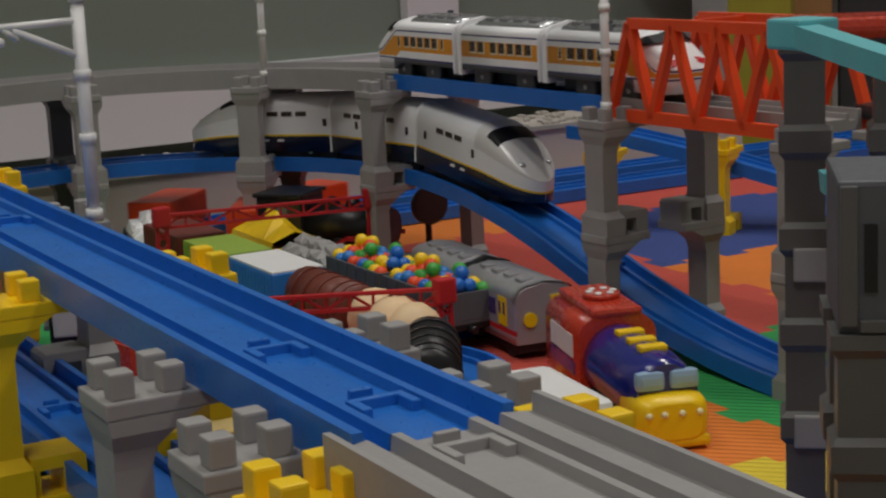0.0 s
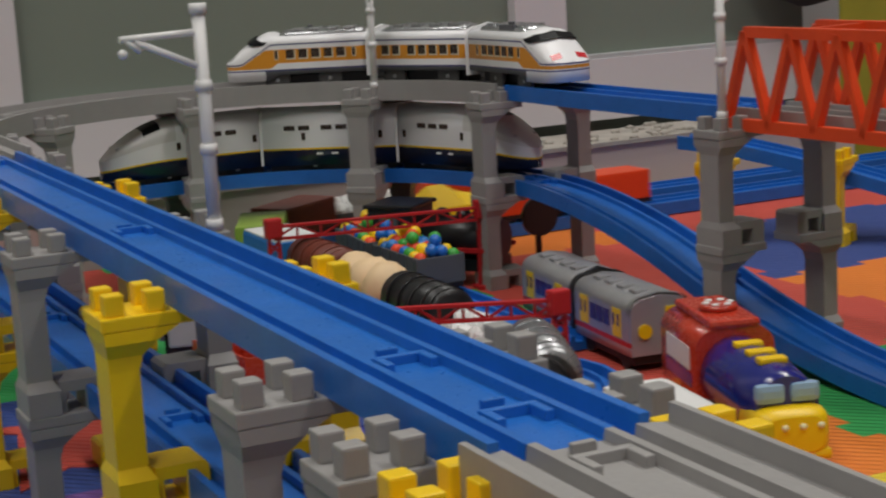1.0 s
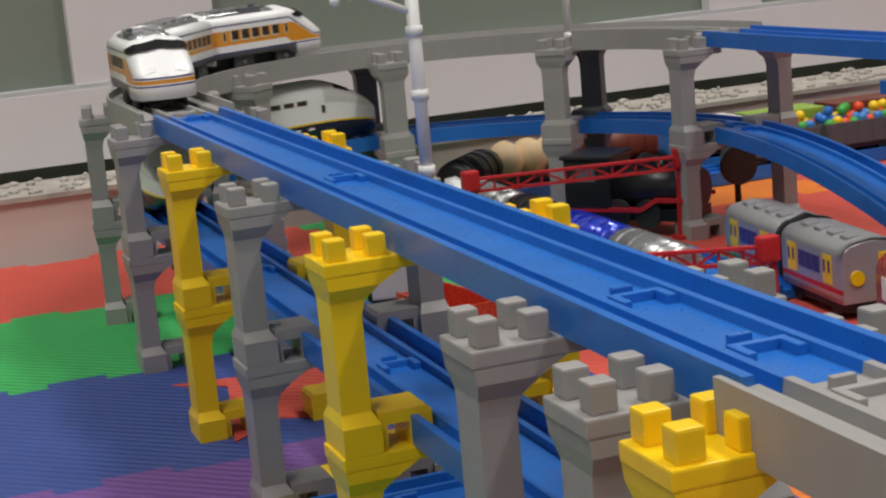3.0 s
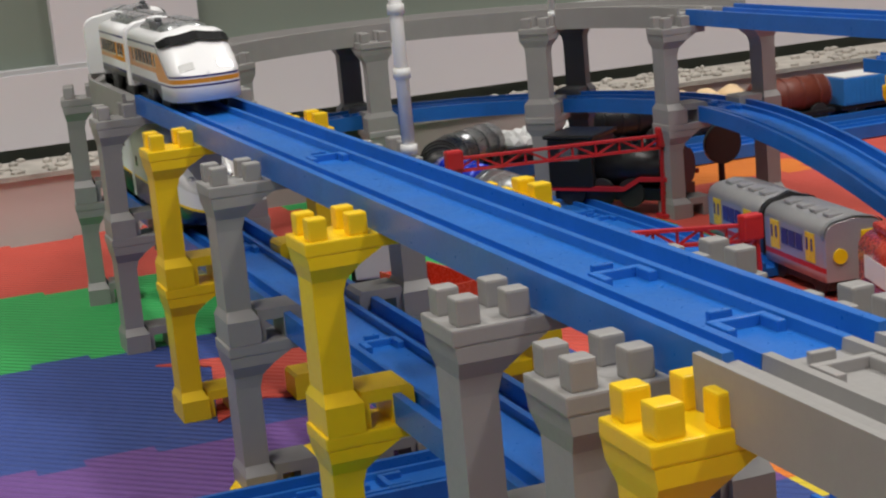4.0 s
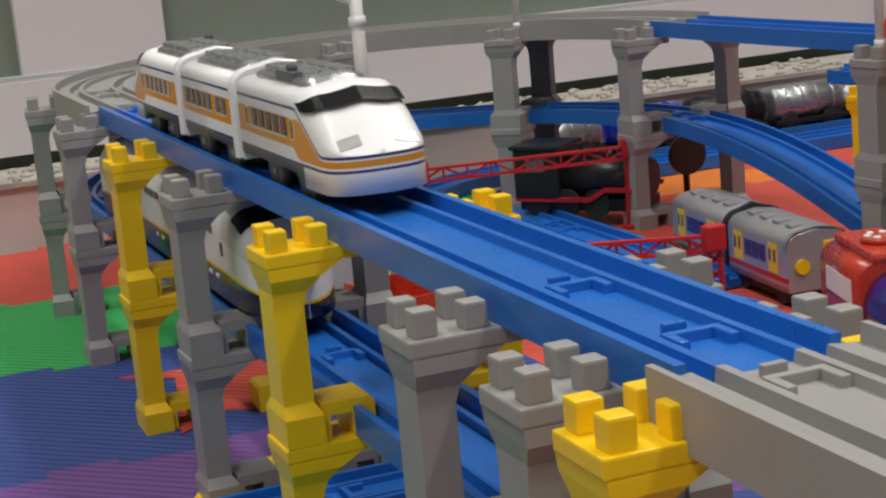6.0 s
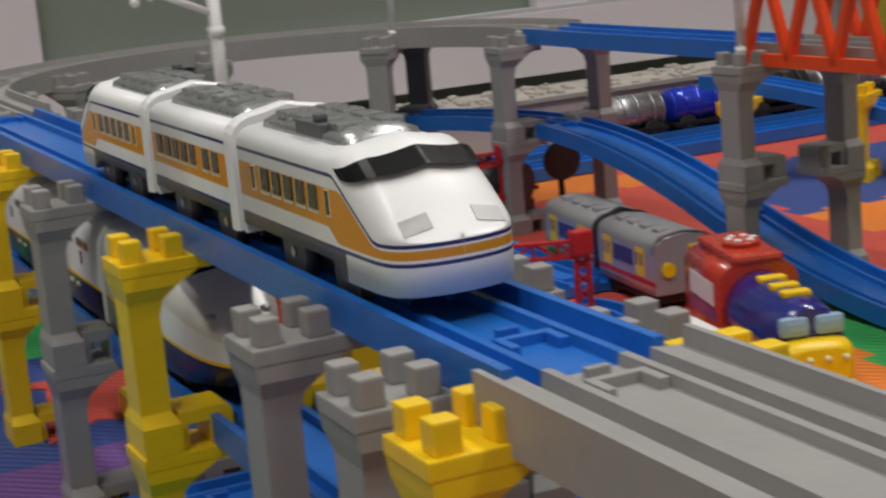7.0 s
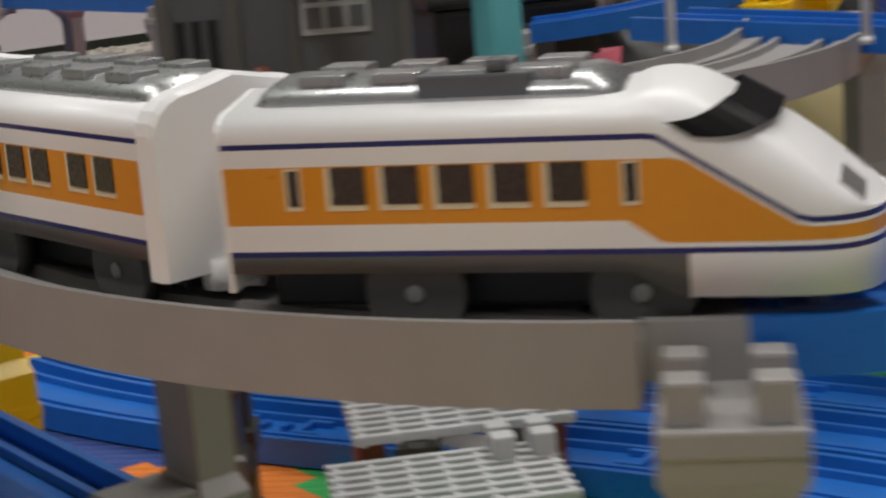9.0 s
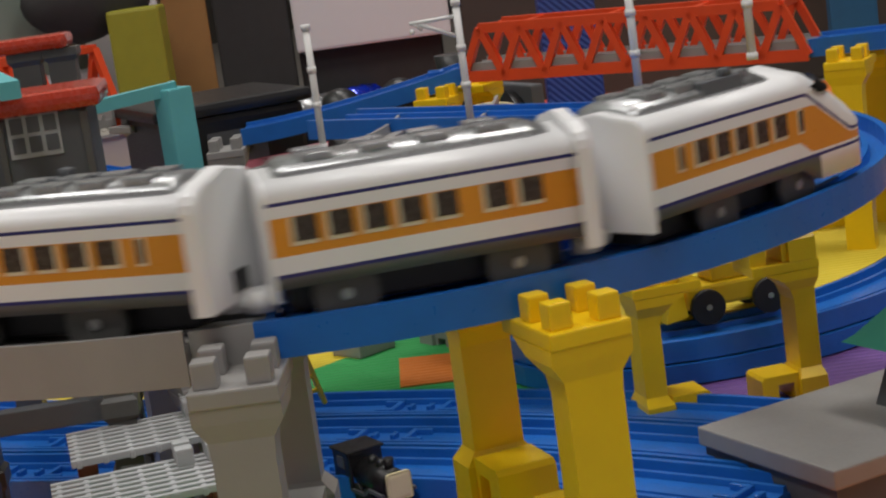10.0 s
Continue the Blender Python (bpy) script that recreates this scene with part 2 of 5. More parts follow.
for i in range(1, 4):
    rail("curved_rail", RAIL, along(S3 + math.pi * RB * i / 4, S3 + math.pi * RB * (i + 1) / 4, DECK, n=14), BLUE, "curved blue plastic toy rail on bridge piers", GT)
rail("straight_rail", RAIL, along(0, S1, DECK, n=6), BLUE, "blue plastic straight toy rail on bridge piers", GT)
rail("straight_rail", RAIL, along(S4, S4 + 0.216, DECK, n=2), BLUE, "blue plastic straight toy rail on bridge piers", GT)

# ---- lower line on the piers' middle ties ----
GL = "lower line"
for a, b in zip((S2 + 0.0, S2 + 0.216, S2 + 0.432, S2 + 0.648), (S2 + 0.216, S2 + 0.432, S2 + 0.648, S3)):
    rail("straight_rail", RAIL, along(a, b, MID, n=2), BLUE, "blue plastic straight toy rail on the lower tier", GL)
for i in range(4):
    rail("curved_rail", RAIL, along(S1 + math.pi * RB * i / 4, S1 + math.pi * RB * (i + 1) / 4, MID, n=14), BLUE, "curved blue plastic toy rail on the lower tier", GL)
RAMP = [(XR, YF - 0.216 * i / 10, MID - 0.033 * (i / 10) ** 2, math.pi) for i in range(11)]
RAMP2 = [(XR, YF - 0.216 - 0.216 * i / 10, 0.033 * (1 - i / 10) ** 2, math.pi) for i in range(11)]
rail("slope_rail", RAIL, RAMP, BLUE, "blue plastic slope rail bending down to the floor", GL)
rail("slope_rail", RAIL, RAMP2, BLUE, "blue plastic slope rail bending down to the floor", GL)


# ---- bridge piers ----
def column_mesh(mat):
    """Half of a pier tier: outer side at u = -0.045, waisted, with the haunch under its arm."""
    def ring(z, u0, u1, w):
        return [(u0, -w, z), (u1, -w, z), (u1, w, z), (u0, w, z)]
    bm = bmesh.new()
    loft(bm, [ring(0, -0.0445, -0.0310, 0.0118), ring(0.010, -0.0445, -0.0310, 0.0118), ring(0.0140, -0.0435, -0.0330, 0.0082),
              ring(0.047, -0.0435, -0.0330, 0.0082), ring(0.0520, -0.0435, -0.0315, 0.0086), ring(0.0570, -0.0445, -0.0270, 0.0118), ring(0.0612, -0.045, -0.0195, 0.0118)], smooth=False)
    return part("pier_block", finish(bm), mat)


def cap_mesh(mat):
    return part("cap", finish(box(bmesh.new(), -0.0455, -0.0125, -0.0118, 0.0118, 0.0612, 0.066, 0.0007)), mat)


def foot_mesh(mat):
    """Foot with its square hole."""
    prof = [(-0.0312, 0.0), (-0.0285, 0.0), (-0.0285, 0.0085), (-0.0205, 0.0085), (-0.0205, 0.0), (-0.0125, 0.0), (-0.0125, 0.0115), (-0.0140, 0.0130), (-0.0312, 0.0130)]
    bm = bmesh.new()
    loft(bm, [[(u, w, z) for u, z in prof] for w in (-0.0095, 0.0095)], smooth=False)
    return part("foot", finish(bm), mat)


PROTO = {}


def mesh_only(ob):
    me = ob.data
    bpy.data.objects.remove(ob)
    return me


def stud_mesh(mat):
    bm = bmesh.new()
    box(bm, -0.0033, 0.0033, -0.0033, 0.0033, 0.0, 0.0075, 0.0008)
    return part("stud", bm, mat)


def pier(m, mat, tiers=2, sides=(1, 1), color="grey", outer=None):
    ob = thing("bridge_pier", f"{color} plastic bridge pier of stacked half blocks", "toy pier", m, "bridge piers")
    inner = mat
    for side in (0, 1):
        # a darker outer material puts the hollow back's shade into the colour
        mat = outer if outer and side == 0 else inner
        n = sides[side] * tiers if sides[side] <= 1 else sides[side] - 1
        for k in range(n):
            turn = pose(0, 0, 0.066 * k, 0, 0, 180 * side)
            for key, make in ((mat.name, lambda: column_mesh(mat)), (mat.name + "_stud", lambda: stud_mesh(mat)), (mat.name + "_cap", lambda: cap_mesh(mat)), (mat.name + "_foot", lambda: foot_mesh(mat))):
                if key not in PROTO:
                    PROTO[key] = mesh_only(make())
            blk = new("pier_block", PROTO[mat.name])
            blk.parent, blk.matrix_basis = ob, turn
            for piece in ("cap", "foot"):
                new(piece, PROTO[mat.name + "_" + piece]).parent = blk
            if k == n - 1:
                for u in (-0.0400, -0.0262):
                    for w in (-0.0070, 0.0070):
                        st = new("stud", PROTO[mat.name + "_stud"])
                        st.parent, st.matrix_basis = blk, pose(u, w, 0.0658)
    return ob


def loop_pose(s, z=0.0):
    x, y, a = loop_at(s)
    return pose(x, y, z, 0, 0, math.degrees(a) + 180)


for y, mat, c in ((-0.012, YELLOW, "yellow"), (0.125, GREY, "grey"), (0.25, YELLOW, "yellow"), (0.398, GREY, "grey"), (0.53, GREY, "grey"),
                  (-0.145, GREY, "grey"), (-0.213, GREY, "grey"), (-0.252, YELLOW, "yellow")):
    s = S2 + YF - y
    pier(loop_pose(s), mat, 2, (1, 1), c)
pier(pose(-0.009, -0.392, 0, 0, 0, 2), GREY, 2, (1, 1), "grey")
for deg, mat, c in ((44, GREY, "grey"), (66, YELLOW, "yellow")):
    pier(loop_pose(S3 + RB * radians(deg)), mat, 2, (1, 1), c)
# far-bend piers: outer halves dark grey, painting the shade inside their open shells
for deg in (0, 44, 88, 132):
    pier(loop_pose(S1 + RB * radians(deg)), GREY, 2, (1, 1), "grey and shade-darkened" if deg else "grey", DGREY if deg else None)
pier(pose(XR + 0.013, 0.240, 0, 0, 0, 4), GREY, 2, (1, 1), "grey")
pier(pose(XR + 0.024, 0.085, 0, 0, 0, 4), GREY, 2, (1, 1), "grey")


# ---- catenary poles standing on studs ----
def mast(m, arm=1):
    ob = thing("catenary_mast", "white plastic catenary mast standing on a pier stud", "toy mast", m, "catenary masts")
    bm = bmesh.new()
    tube(bm, (0, 0, 0), (0, 0, 0.085), 0.0026)
    for z in (0.0, 0.03, 0.055, 0.085):
        tube(bm, (0, 0, z), (0, 0, z + 0.004), 0.0034)
    part("pole", bm, WHITE, ob)
    if arm:
        bm = bmesh.new()
        tube(bm, (0, 0, 0.078), (-0.032, 0, 0.077), 0.0014, n=8)
        tube(bm, (0, 0, 0.064), (-0.026, 0, 0.076), 0.0014, n=8)
        tube(bm, (-0.030, 0, 0.077), (-0.024, 0, 0.072), 0.0012, n=8)
        ball(bm, (-0.031, 0, 0.0715), 0.002, 6)
        part("bracket", bm, WHITE, ob)
    return ob


mast(pose(0.030, 0.085, DECK + 0.0065), 1)
mast(pose(0.331, 0.615, DECK + 0.0065, 0, 0, 60), 1)
mast(pose(0.376, 0.232, DECK + 0.0065, 0, 0, 180), 1)


# ---- trains ----
def car_profile(hw, zb, zt, crown, bands, n_round=5, soft=0.55):
    """Right half of a section from bottom to top, with vertices at the band heights."""
    pts = [(hw, z) for z in bands]
    r = min(hw * soft, (zt - bands[-1]) * 0.98)
    for i in range(1, n_round + 1):
        t = i / n_round * math.pi / 2
        pts.append((hw - r + r * math.cos(t), zt - crown - (zt - crown - bands[-1]) * (1 - math.sin(t))))
    pts.append((0.0, zt))
    return pts


def full(pts):
    return pts + [(-x, z) for x, z in reversed(pts[:-1])]


def wheelset(parent, y, mat_w=RUBBER):
    for sx in (-1, 1):
        bm = bmesh.new()
        tube(bm, (sx * 0.0115, 0, 0), (sx * 0.0155, 0, 0), 0.0090, n=24)
        tube(bm, (sx * 0.0155, 0, 0), (sx * 0.0160, 0, 0), 0.0016, n=10, mi=1)
        w = part("wheel", bm, [mat_w, SILVER], parent)
        w.matrix_basis = pose(0, y, 0.0090)


BANDS = [0.0135, 0.0165, 0.0175, 0.0222, 0.0325, 0.0357, 0.0367, 0.0376]
# side segments, bottom to top: skirt, navy, white, orange, white, navy, white
SIDE = [3, 2, 0, 1, 0, 2, 0]
NOSE = 0.042
ROOF_T = [0, 0.05, 0.10, 0.17, 0.25, 0.32, 0.40, 0.50, 0.59, 0.72, 0.83, 0.93, 1.0]
ROOF_Z = [0.0440, 0.0449, 0.0453, 0.0454, 0.0449, 0.0438, 0.0417, 0.0393, 0.0370, 0.0330, 0.0290, 0.0254, 0.0232]


def nose_shape(t, hw, top):
    """Roof height, half width and band heights at t along the nose."""
    roof = float(np.interp(t, ROOF_T, ROOF_Z))
    k = min(1, max(0, (t - 0.12) / 0.56))
    navy = 0.0357 + (0.0212 - 0.0357) * k
    b = [0.0135 - 0.0044 * min(1, t * 5), 0.0165, 0.0175, 0.0222 - 0.0039 * min(1, t / 0.14), min(0.0325, navy - 0.0006), navy, navy + 0.0010, navy + 0.0015]
    b = [min(z, roof - 0.0003 * (8 - i)) for i, z in enumerate(b)]
    return roof, hw * (1 - 0.04 * t) * max(0.0, 1 - t ** 10) ** 0.48, b


def limited_car(lead, hoods=(), lamp=LAMPC, lamp_label="silvery headlight"):
    """Origin on the rail top under the car's middle, front towards +y; hoods: the ends (-1, 1) with a flared hood."""
    L = 0.113 if lead else 0.085
    ob = thing("express_car_lead" if lead else "express_car", "white toy express car with an orange window band", "toy train", None, "white and orange express train")
    hw, top = 0.0188, 0.0440
    base = full(car_profile(hw, 0, top, 0.002, BANDS))
    nb = len(base)
    half = nb // 2
    y0 = L / 2 - NOSE
    ys = [-L / 2, y0] if lead else [-L / 2, L / 2]
    rings = [[(x, y, z) for x, z in base] for y in ys]
    ts = [0.04, 0.08, 0.13, 0.18, 0.24, 0.30, 0.36, 0.42, 0.48, 0.54, 0.60, 0.66, 0.72, 0.78, 0.83, 0.87, 0.91, 0.94, 0.965, 0.983, 0.994, 0.999, 0.99995, 0.9999999]
    if lead:
        for t in ts:
            roof, w, bz = nose_shape(t, hw, top)
            rings.append([(x, y0 + NOSE * t, z) for x, z in full(car_profile(w, 0, roof, 0.002, bz, soft=0.55 - 0.25 * t))])

    def mat(i, j):
        if j < 0:
            return 0
        k = j if j < half else nb - 2 - j
        if j == nb - 1:
            return 4
        if lead and i >= 1:
            return (3 if i < 6 else 0) if k == 0 else (SIDE[k] if k < len(SIDE) else 0)
        return SIDE[k] if k < len(SIDE) else 0
    bm = bmesh.new()
    loft(bm, rings, mat=mat)
    body = part("body", finish(bm), [GLOSSW, ORANGE, NAVY, SKIRT, UNDER, GLASS], ob)
    if lead:
        # windscreen: a band that wraps from side to side
        rows = []
        for i in range(161):
            u = -1 + 2 * i / 160
            f = 1 - abs(u) ** 3.6
            row = []
            for j in range(6):
                t = (0.15 + 0.25 * f) * (1 - j / 5) + (0.25 + 0.32 * f) * j / 5
                roof, w, bz = nose_shape(t, hw, top)
                prof = car_profile(w, 0, roof, 0.002, bz, soft=0.55 - 0.25 * t)[7:]
                cum = [0.0]
                for p, q in zip(prof[:-1], prof[1:]):
                    cum.append(cum[-1] + math.hypot(q[0] - p[0], q[1] - p[1]))
                d = cum[-1] * (1 - abs(u)) ** 1.0 * 0.97 + cum[-1] * 0.03
                x = float(np.interp(d, cum, [p[0] for p in prof]))
                z = float(np.interp(d, cum, [p[1] for p in prof]))
                row.append((math.copysign(x + 0.0004, u) if abs(u) > 1e-6 else 0.0, y0 + NOSE * t + 0.0008, z + 0.0014))
            rows.append(row)
        bm = bmesh.new()
        loft(bm, rows, closed=False, caps=False)
        part("windscreen", finish(bm), GLASS, body, "black wrap-round windscreen")
    # windows
    back = -L / 2
    places = [0.0190 + i * 0.0096 for i in range(5)] if lead else [0.0055 + i * 0.0096 for i in range(5)] + [0.0580, 0.0676]
    for sx in (-1, 1):
        for y in places:
            y += back
            bm = bmesh.new()
            x0, x1 = sx * 0.0182, sx * 0.01902
            box(bm, min(x0, x1), max(x0, x1), y, y + 0.0072, 0.0247, 0.0322, mi=1)
            x0, x1 = sx * 0.0182, sx * 0.0192
            box(bm, min(x0, x1), max(x0, x1), y + 0.0010, y + 0.0072, 0.0258, 0.0323, mi=0)
            part("window", bm, [DARK, INNER], body)
        for y in (0.0115, 0.0705) if lead else ():
            y += back
            bm = bmesh.new()
            x0, x1 = sx * 0.0182, sx * 0.01902
            box(bm, min(x0, x1), max(x0, x1), y, y + 0.0030, 0.0248, 0.0322, mi=1)
            x0, x1 = sx * 0.0182, sx * 0.0192
            box(bm, min(x0, x1), max(x0, x1), y + 0.0006, y + 0.0026, 0.0256, 0.0319)
            part("door_window", bm, [DARK, INNER], body)
    # roof gear
    bm = bmesh.new()
    y0, y1 = -L / 2 + 0.004, (L / 2 - NOSE - 0.001 if lead else L / 2 - 0.004)
    pr = [(0.0124, 0.0415), (0.0118, 0.0440), (0.0072, 0.0458), (0, 0.0463)]
    pr = pr + [(-x, z) for x, z in reversed(pr[:-1])]
    loft(bm, [[(x * k, y, z - (0.002 if k < 1 else 0)) for x, z in pr] for y, k in ((y0, 0.94), (y0 + 0.003, 1), (y1 - 0.006, 1), (y1, 0.9))])
    part("roof_cover", finish(bm), SILVER, body, "silver roof equipment cover")
    for i in range(4):
        y = y0 + 0.008 + i * (y1 - y0 - 0.012) / 4
        for sx in (-1, 1):
            bm = bmesh.new()
            box(bm, sx * 0.0062 - 0.0036, sx * 0.0062 + 0.0036, y, y + 0.009, 0.0446, 0.0470, 0.0007)
            part("roof_vent", bm, SILVER, body)
    if lead:
        bm = bmesh.new()
        box(bm, 0.0068, 0.0122, -0.022, -0.002, 0.0425, 0.0466, 0.0005)
        box(bm, 0.0080, 0.0116, -0.010, -0.006, 0.0466, 0.0490, 0.001)
        part("power_switch", bm, DGREY, body, "dark grey power switch on the roof")
        for sx in (-1, 1):
            roof, w, bz = nose_shape(0.93, hw, top)
            bm = bmesh.new()
            pts = []
            for xx in (0.0060, 0.0138):
                for tt in (0.905, 0.815):
                    r2, w2, b2 = nose_shape(tt, hw, top)
                    pr2 = car_profile(w2, 0, r2, 0.002, b2, soft=0.55 - 0.25 * tt)[7:]
                    z2 = float(np.interp(-xx, [-p[0] for p in pr2], [p[1] for p in pr2]))
                    pts.append((sx * xx, L / 2 - NOSE * (1 - tt) + 0.0001, z2 + 0.0003))
            v = [bm.verts.new(p) for p in (pts[0], pts[2], pts[3], pts[1])]
            f = bm.faces.new(v)
            r = bmesh.ops.extrude_face_region(bm, geom=[f])
            for e in r["geom"]:
                if isinstance(e, bmesh.types.BMVert):
                    e.co.y -= 0.0015
                    e.co.z -= 0.0010
            part("headlight", finish(bm), lamp, body, lamp_label)
    # end walls; the hooded ones stand proud of the body
    for sgn in (-1, 1):
        if lead and sgn > 0:
            continue
        yy, proud = sgn * L / 2, sgn in hoods
        bm = bmesh.new()
        k, h = (1.045, 0.0030) if proud else (0.985, 0.0)
        q = [(x * k, z) for x, z in full(car_profile(hw, 0, top + h, 0.002, [0.0100, 0.0375]))]
        d = 0.0050 if proud else 0.0012
        r = [(x * 0.96, z - (0.0008 if z > 0.02 else 0)) for x, z in q]
        loft(bm, [[(x, yy, z) for x, z in q], [(x, yy + sgn * d * 0.8, z) for x, z in q], [(x, yy + sgn * d, z) for x, z in r]], smooth=False)
        wall = part("end_wall", finish(bm), GLOSSW, body, "plain white end wall")
        if proud:
            bm = bmesh.new()
            box(bm, -0.004, 0.004, yy + sgn * d - 0.0005, yy + sgn * d + 0.0006, 0.0125, 0.0185)
            part("coupler_slot", bm, BLACK, wall, "black coupler slot")
    # under parts
    bm = bmesh.new()
    box(bm, -0.0095, 0.0095, -L / 2 + 0.004, L / 2 - (0.030 if lead else 0.004), 0.0050, 0.0128, 0.001)
    part("underframe", bm, UNDER, ob)
    for y in (-0.024, 0.024) if not lead else (-0.024, 0.016):
        wheelset(ob, y, WHEELG)
    bm = bmesh.new()
    tube(bm, (0, -L / 2 - 0.002, 0.009), (0, -L / 2 - 0.010, 0.009), 0.0026, n=8)
    tube(bm, (0, -L / 2 - 0.010, 0.0065), (0, -L / 2 - 0.010, 0.0125), 0.0042, n=12)
    part("coupler", bm, WHITE, ob, "white plastic coupler")
    return ob


def car_pose(s, base, z):
    """Pose of a car whose middle is s along the loop: it sits on the chord of its two axles."""
    xa, ya, _ = loop_at(s - base / 2)
    xb, yb, _ = loop_at(s + base / 2)
    a = math.atan2(-(xb - xa), yb - ya)
    return Matrix.Translation(((xa + xb) / 2, (ya + yb) / 2, z)) @ Matrix.Rotation(a, 4, "Z")


RUN_UP = [(0, 0.283), (0.5, 0.398), (1, 0.52), (2.0, 0.756), (2.5, 0.860), (4.5, 1.158), (6.5, 1.478), (7, 1.570), (7.5, 1.659), (8, 1.749), (8.5, 1.832), (9, 1.961), (9.2, 2.008), (9.5, 2.053), (9.7, 2.088), (10, 2.147)]
RUN_LOW = [(0, 0.468), (0.5, 0.530), (1, 0.625), (2.5, 0.86), (4.5, 1.14), (6.5, 1.338), (7, 1.39), (8.3, 1.57), (10, 1.76)]


def low_pose(s):
    """The lower line: as the loop, with the slope down to the floor before it."""
    def at(q):
        x, y, a = loop_at(q)
        z = MID
        if y < YF and x > 0.3 and q < S1:
            d = YF - y
            z = MID - 0.033 * (d / 0.216) ** 2
        return Vector((x, y, z + 0.005))
    p, q = at(s - 0.025), at(s + 0.025)
    d = q - p
    m = Matrix.Translation((p + q) / 2) @ Matrix.Rotation(math.atan2(-d.x, d.y), 4, "Z")
    return m @ Matrix.Rotation(math.atan2(d.z, math.hypot(d.x, d.y)), 4, "X")


def run_at(run, t):
    return float(np.interp(t, [r[0] for r in run], [r[1] for r in run]))


express = [limited_car(True), limited_car(False, (1,)), limited_car(True, (-1,), TAIL, "red tail lamp")]
from mathutils.geometry import tessellate_polygon


# ---- lower train ----
def bullet_car(lead):
    L = 0.128 if lead else 0.104
    ob = thing("bullet_train_lead" if lead else "bullet_train_car", "white over navy double-deck toy bullet train car", "toy train", None, "white and navy bullet train")
    hw, top = 0.0195, 0.053
    bands = [0.0095, 0.0215, 0.0228, 0.036, 0.040]
    seg = [1, 2, 0, 0]
    base = full(car_profile(hw, 0, top, 0.001, bands))
    nb = len(base)
    half = nb // 2
    y_end = L / 2 - (0.055 if lead else 0)
    rings = [[(x, y, z) for x, z in base] for y in (-L / 2, y_end)]
    ts = [0.06, 0.12, 0.2, 0.28, 0.36, 0.44, 0.52, 0.6, 0.68, 0.76, 0.84, 0.9, 0.95, 0.98, 0.995, 0.99999]
    if lead:
        for t in ts:
            roof = 0.0245 + (top - 0.0245) * (1 - t ** 1.7)
            k = (roof - 0.0232) / (top - 0.0232)
            b = [0.0095, 0.0215 - 0.006 * t ** 2, 0.0228 - 0.006 * t ** 2, 0.0232 + 0.0128 * k, 0.0232 + 0.0168 * k]
            w = hw * (1 - t ** 3.2) ** 0.5
            rings.append([(x, y_end + 0.055 * t, z) for x, z in full(car_profile(w, 0, roof, 0.001, b))])

    def mat(i, j):
        if j < 0:
            return 0
        if j == nb - 1:
            return 3
        k = j if j < half else nb - 2 - j
        if lead and i >= 1:
            t = ts[min(i - 1, len(ts) - 1)]
            if k >= 6 and 0.27 <= t < 0.50:
                return 4
            if k >= 3:
                return 5
        return seg[k] if k < len(seg) else (5 if lead and i > 0 else 0)
    bm = bmesh.new()
    loft(bm, rings, mat=mat)
    body = part("body", finish(bm), [GLOSSW, NAVY2, YELLOW, UNDER, GLASS, PEARL], ob)
    for sx in (-1, 1):
        for i in range(3 if lead else 5):
            y = -L / 2 + 0.026 + i * 0.0115 + (0.006 if i > 2 else 0)
            bm = bmesh.new()
            box(bm, sx * 0.0195 - 0.0004, sx * 0.0195 + 0.0004, y, y + 0.0085, 0.0365, 0.0400)
            part("window", bm, DARK, body)
        for y in (-L / 2 + 0.010, -L / 2 + 0.070):
            bm = bmesh.new()
            box(bm, sx * 0.0195 - 0.0004, sx * 0.0195 + 0.0004, y, y + 0.003, 0.029, 0.0345)
            part("door_window", bm, DARK, body)
        for y in (-L / 2 + 0.045, -L / 2 + 0.057):
            bm = bmesh.new()
            box(bm, sx * 0.0195 - 0.0004, sx * 0.0195 + 0.0004, y, y + 0.005, 0.0175, 0.0190)
            part("marking", bm, WHITE, body)
        if lead:
            bm = bmesh.new()
            ball(bm, (sx * 0.0100, L / 2 - 0.0135, 0.0325), 0.0026, 6, squash=(1, 1.3, 0.6))
            part("headlight", bm, LAMPC, body)
    for yy in (-L / 2, None if lead else L / 2):
        if yy is None:
            continue
        sgn = -1 if yy < 0 else 1
        bm = bmesh.new()
        q = [(x * 1.015, z + 0.0003) for x, z in full(car_profile(hw, 0, top, 0.001, [0.0095, 0.040]))]
        loft(bm, [[(x, yy, z) for x, z in q], [(x, yy + sgn * 0.002, z) for x, z in q]], smooth=False)
        part("end_wall", finish(bm), WHITE, body)
    bm = bmesh.new()
    box(bm, -0.0155, 0.0155, -L / 2 + 0.004, L / 2 - (0.03 if lead else 0.004), 0.004, 0.0098, 0.001)
    part("underframe", bm, UNDER, ob)
    for y in (-L * 0.3, L * 0.12):
        wheelset(ob, y)
    return ob


PEARL = material("pearl_silver", (0.70, 0.69, 0.67), 0.32, metal=0.12, coat=0.1, bump=0.0)
NAVY2 = material("navy_body", (0.008, 0.014, 0.045), 0.3, coat=0.3, bump=0.0)
bullet = [bullet_car(True), bullet_car(False), bullet_car(True)]


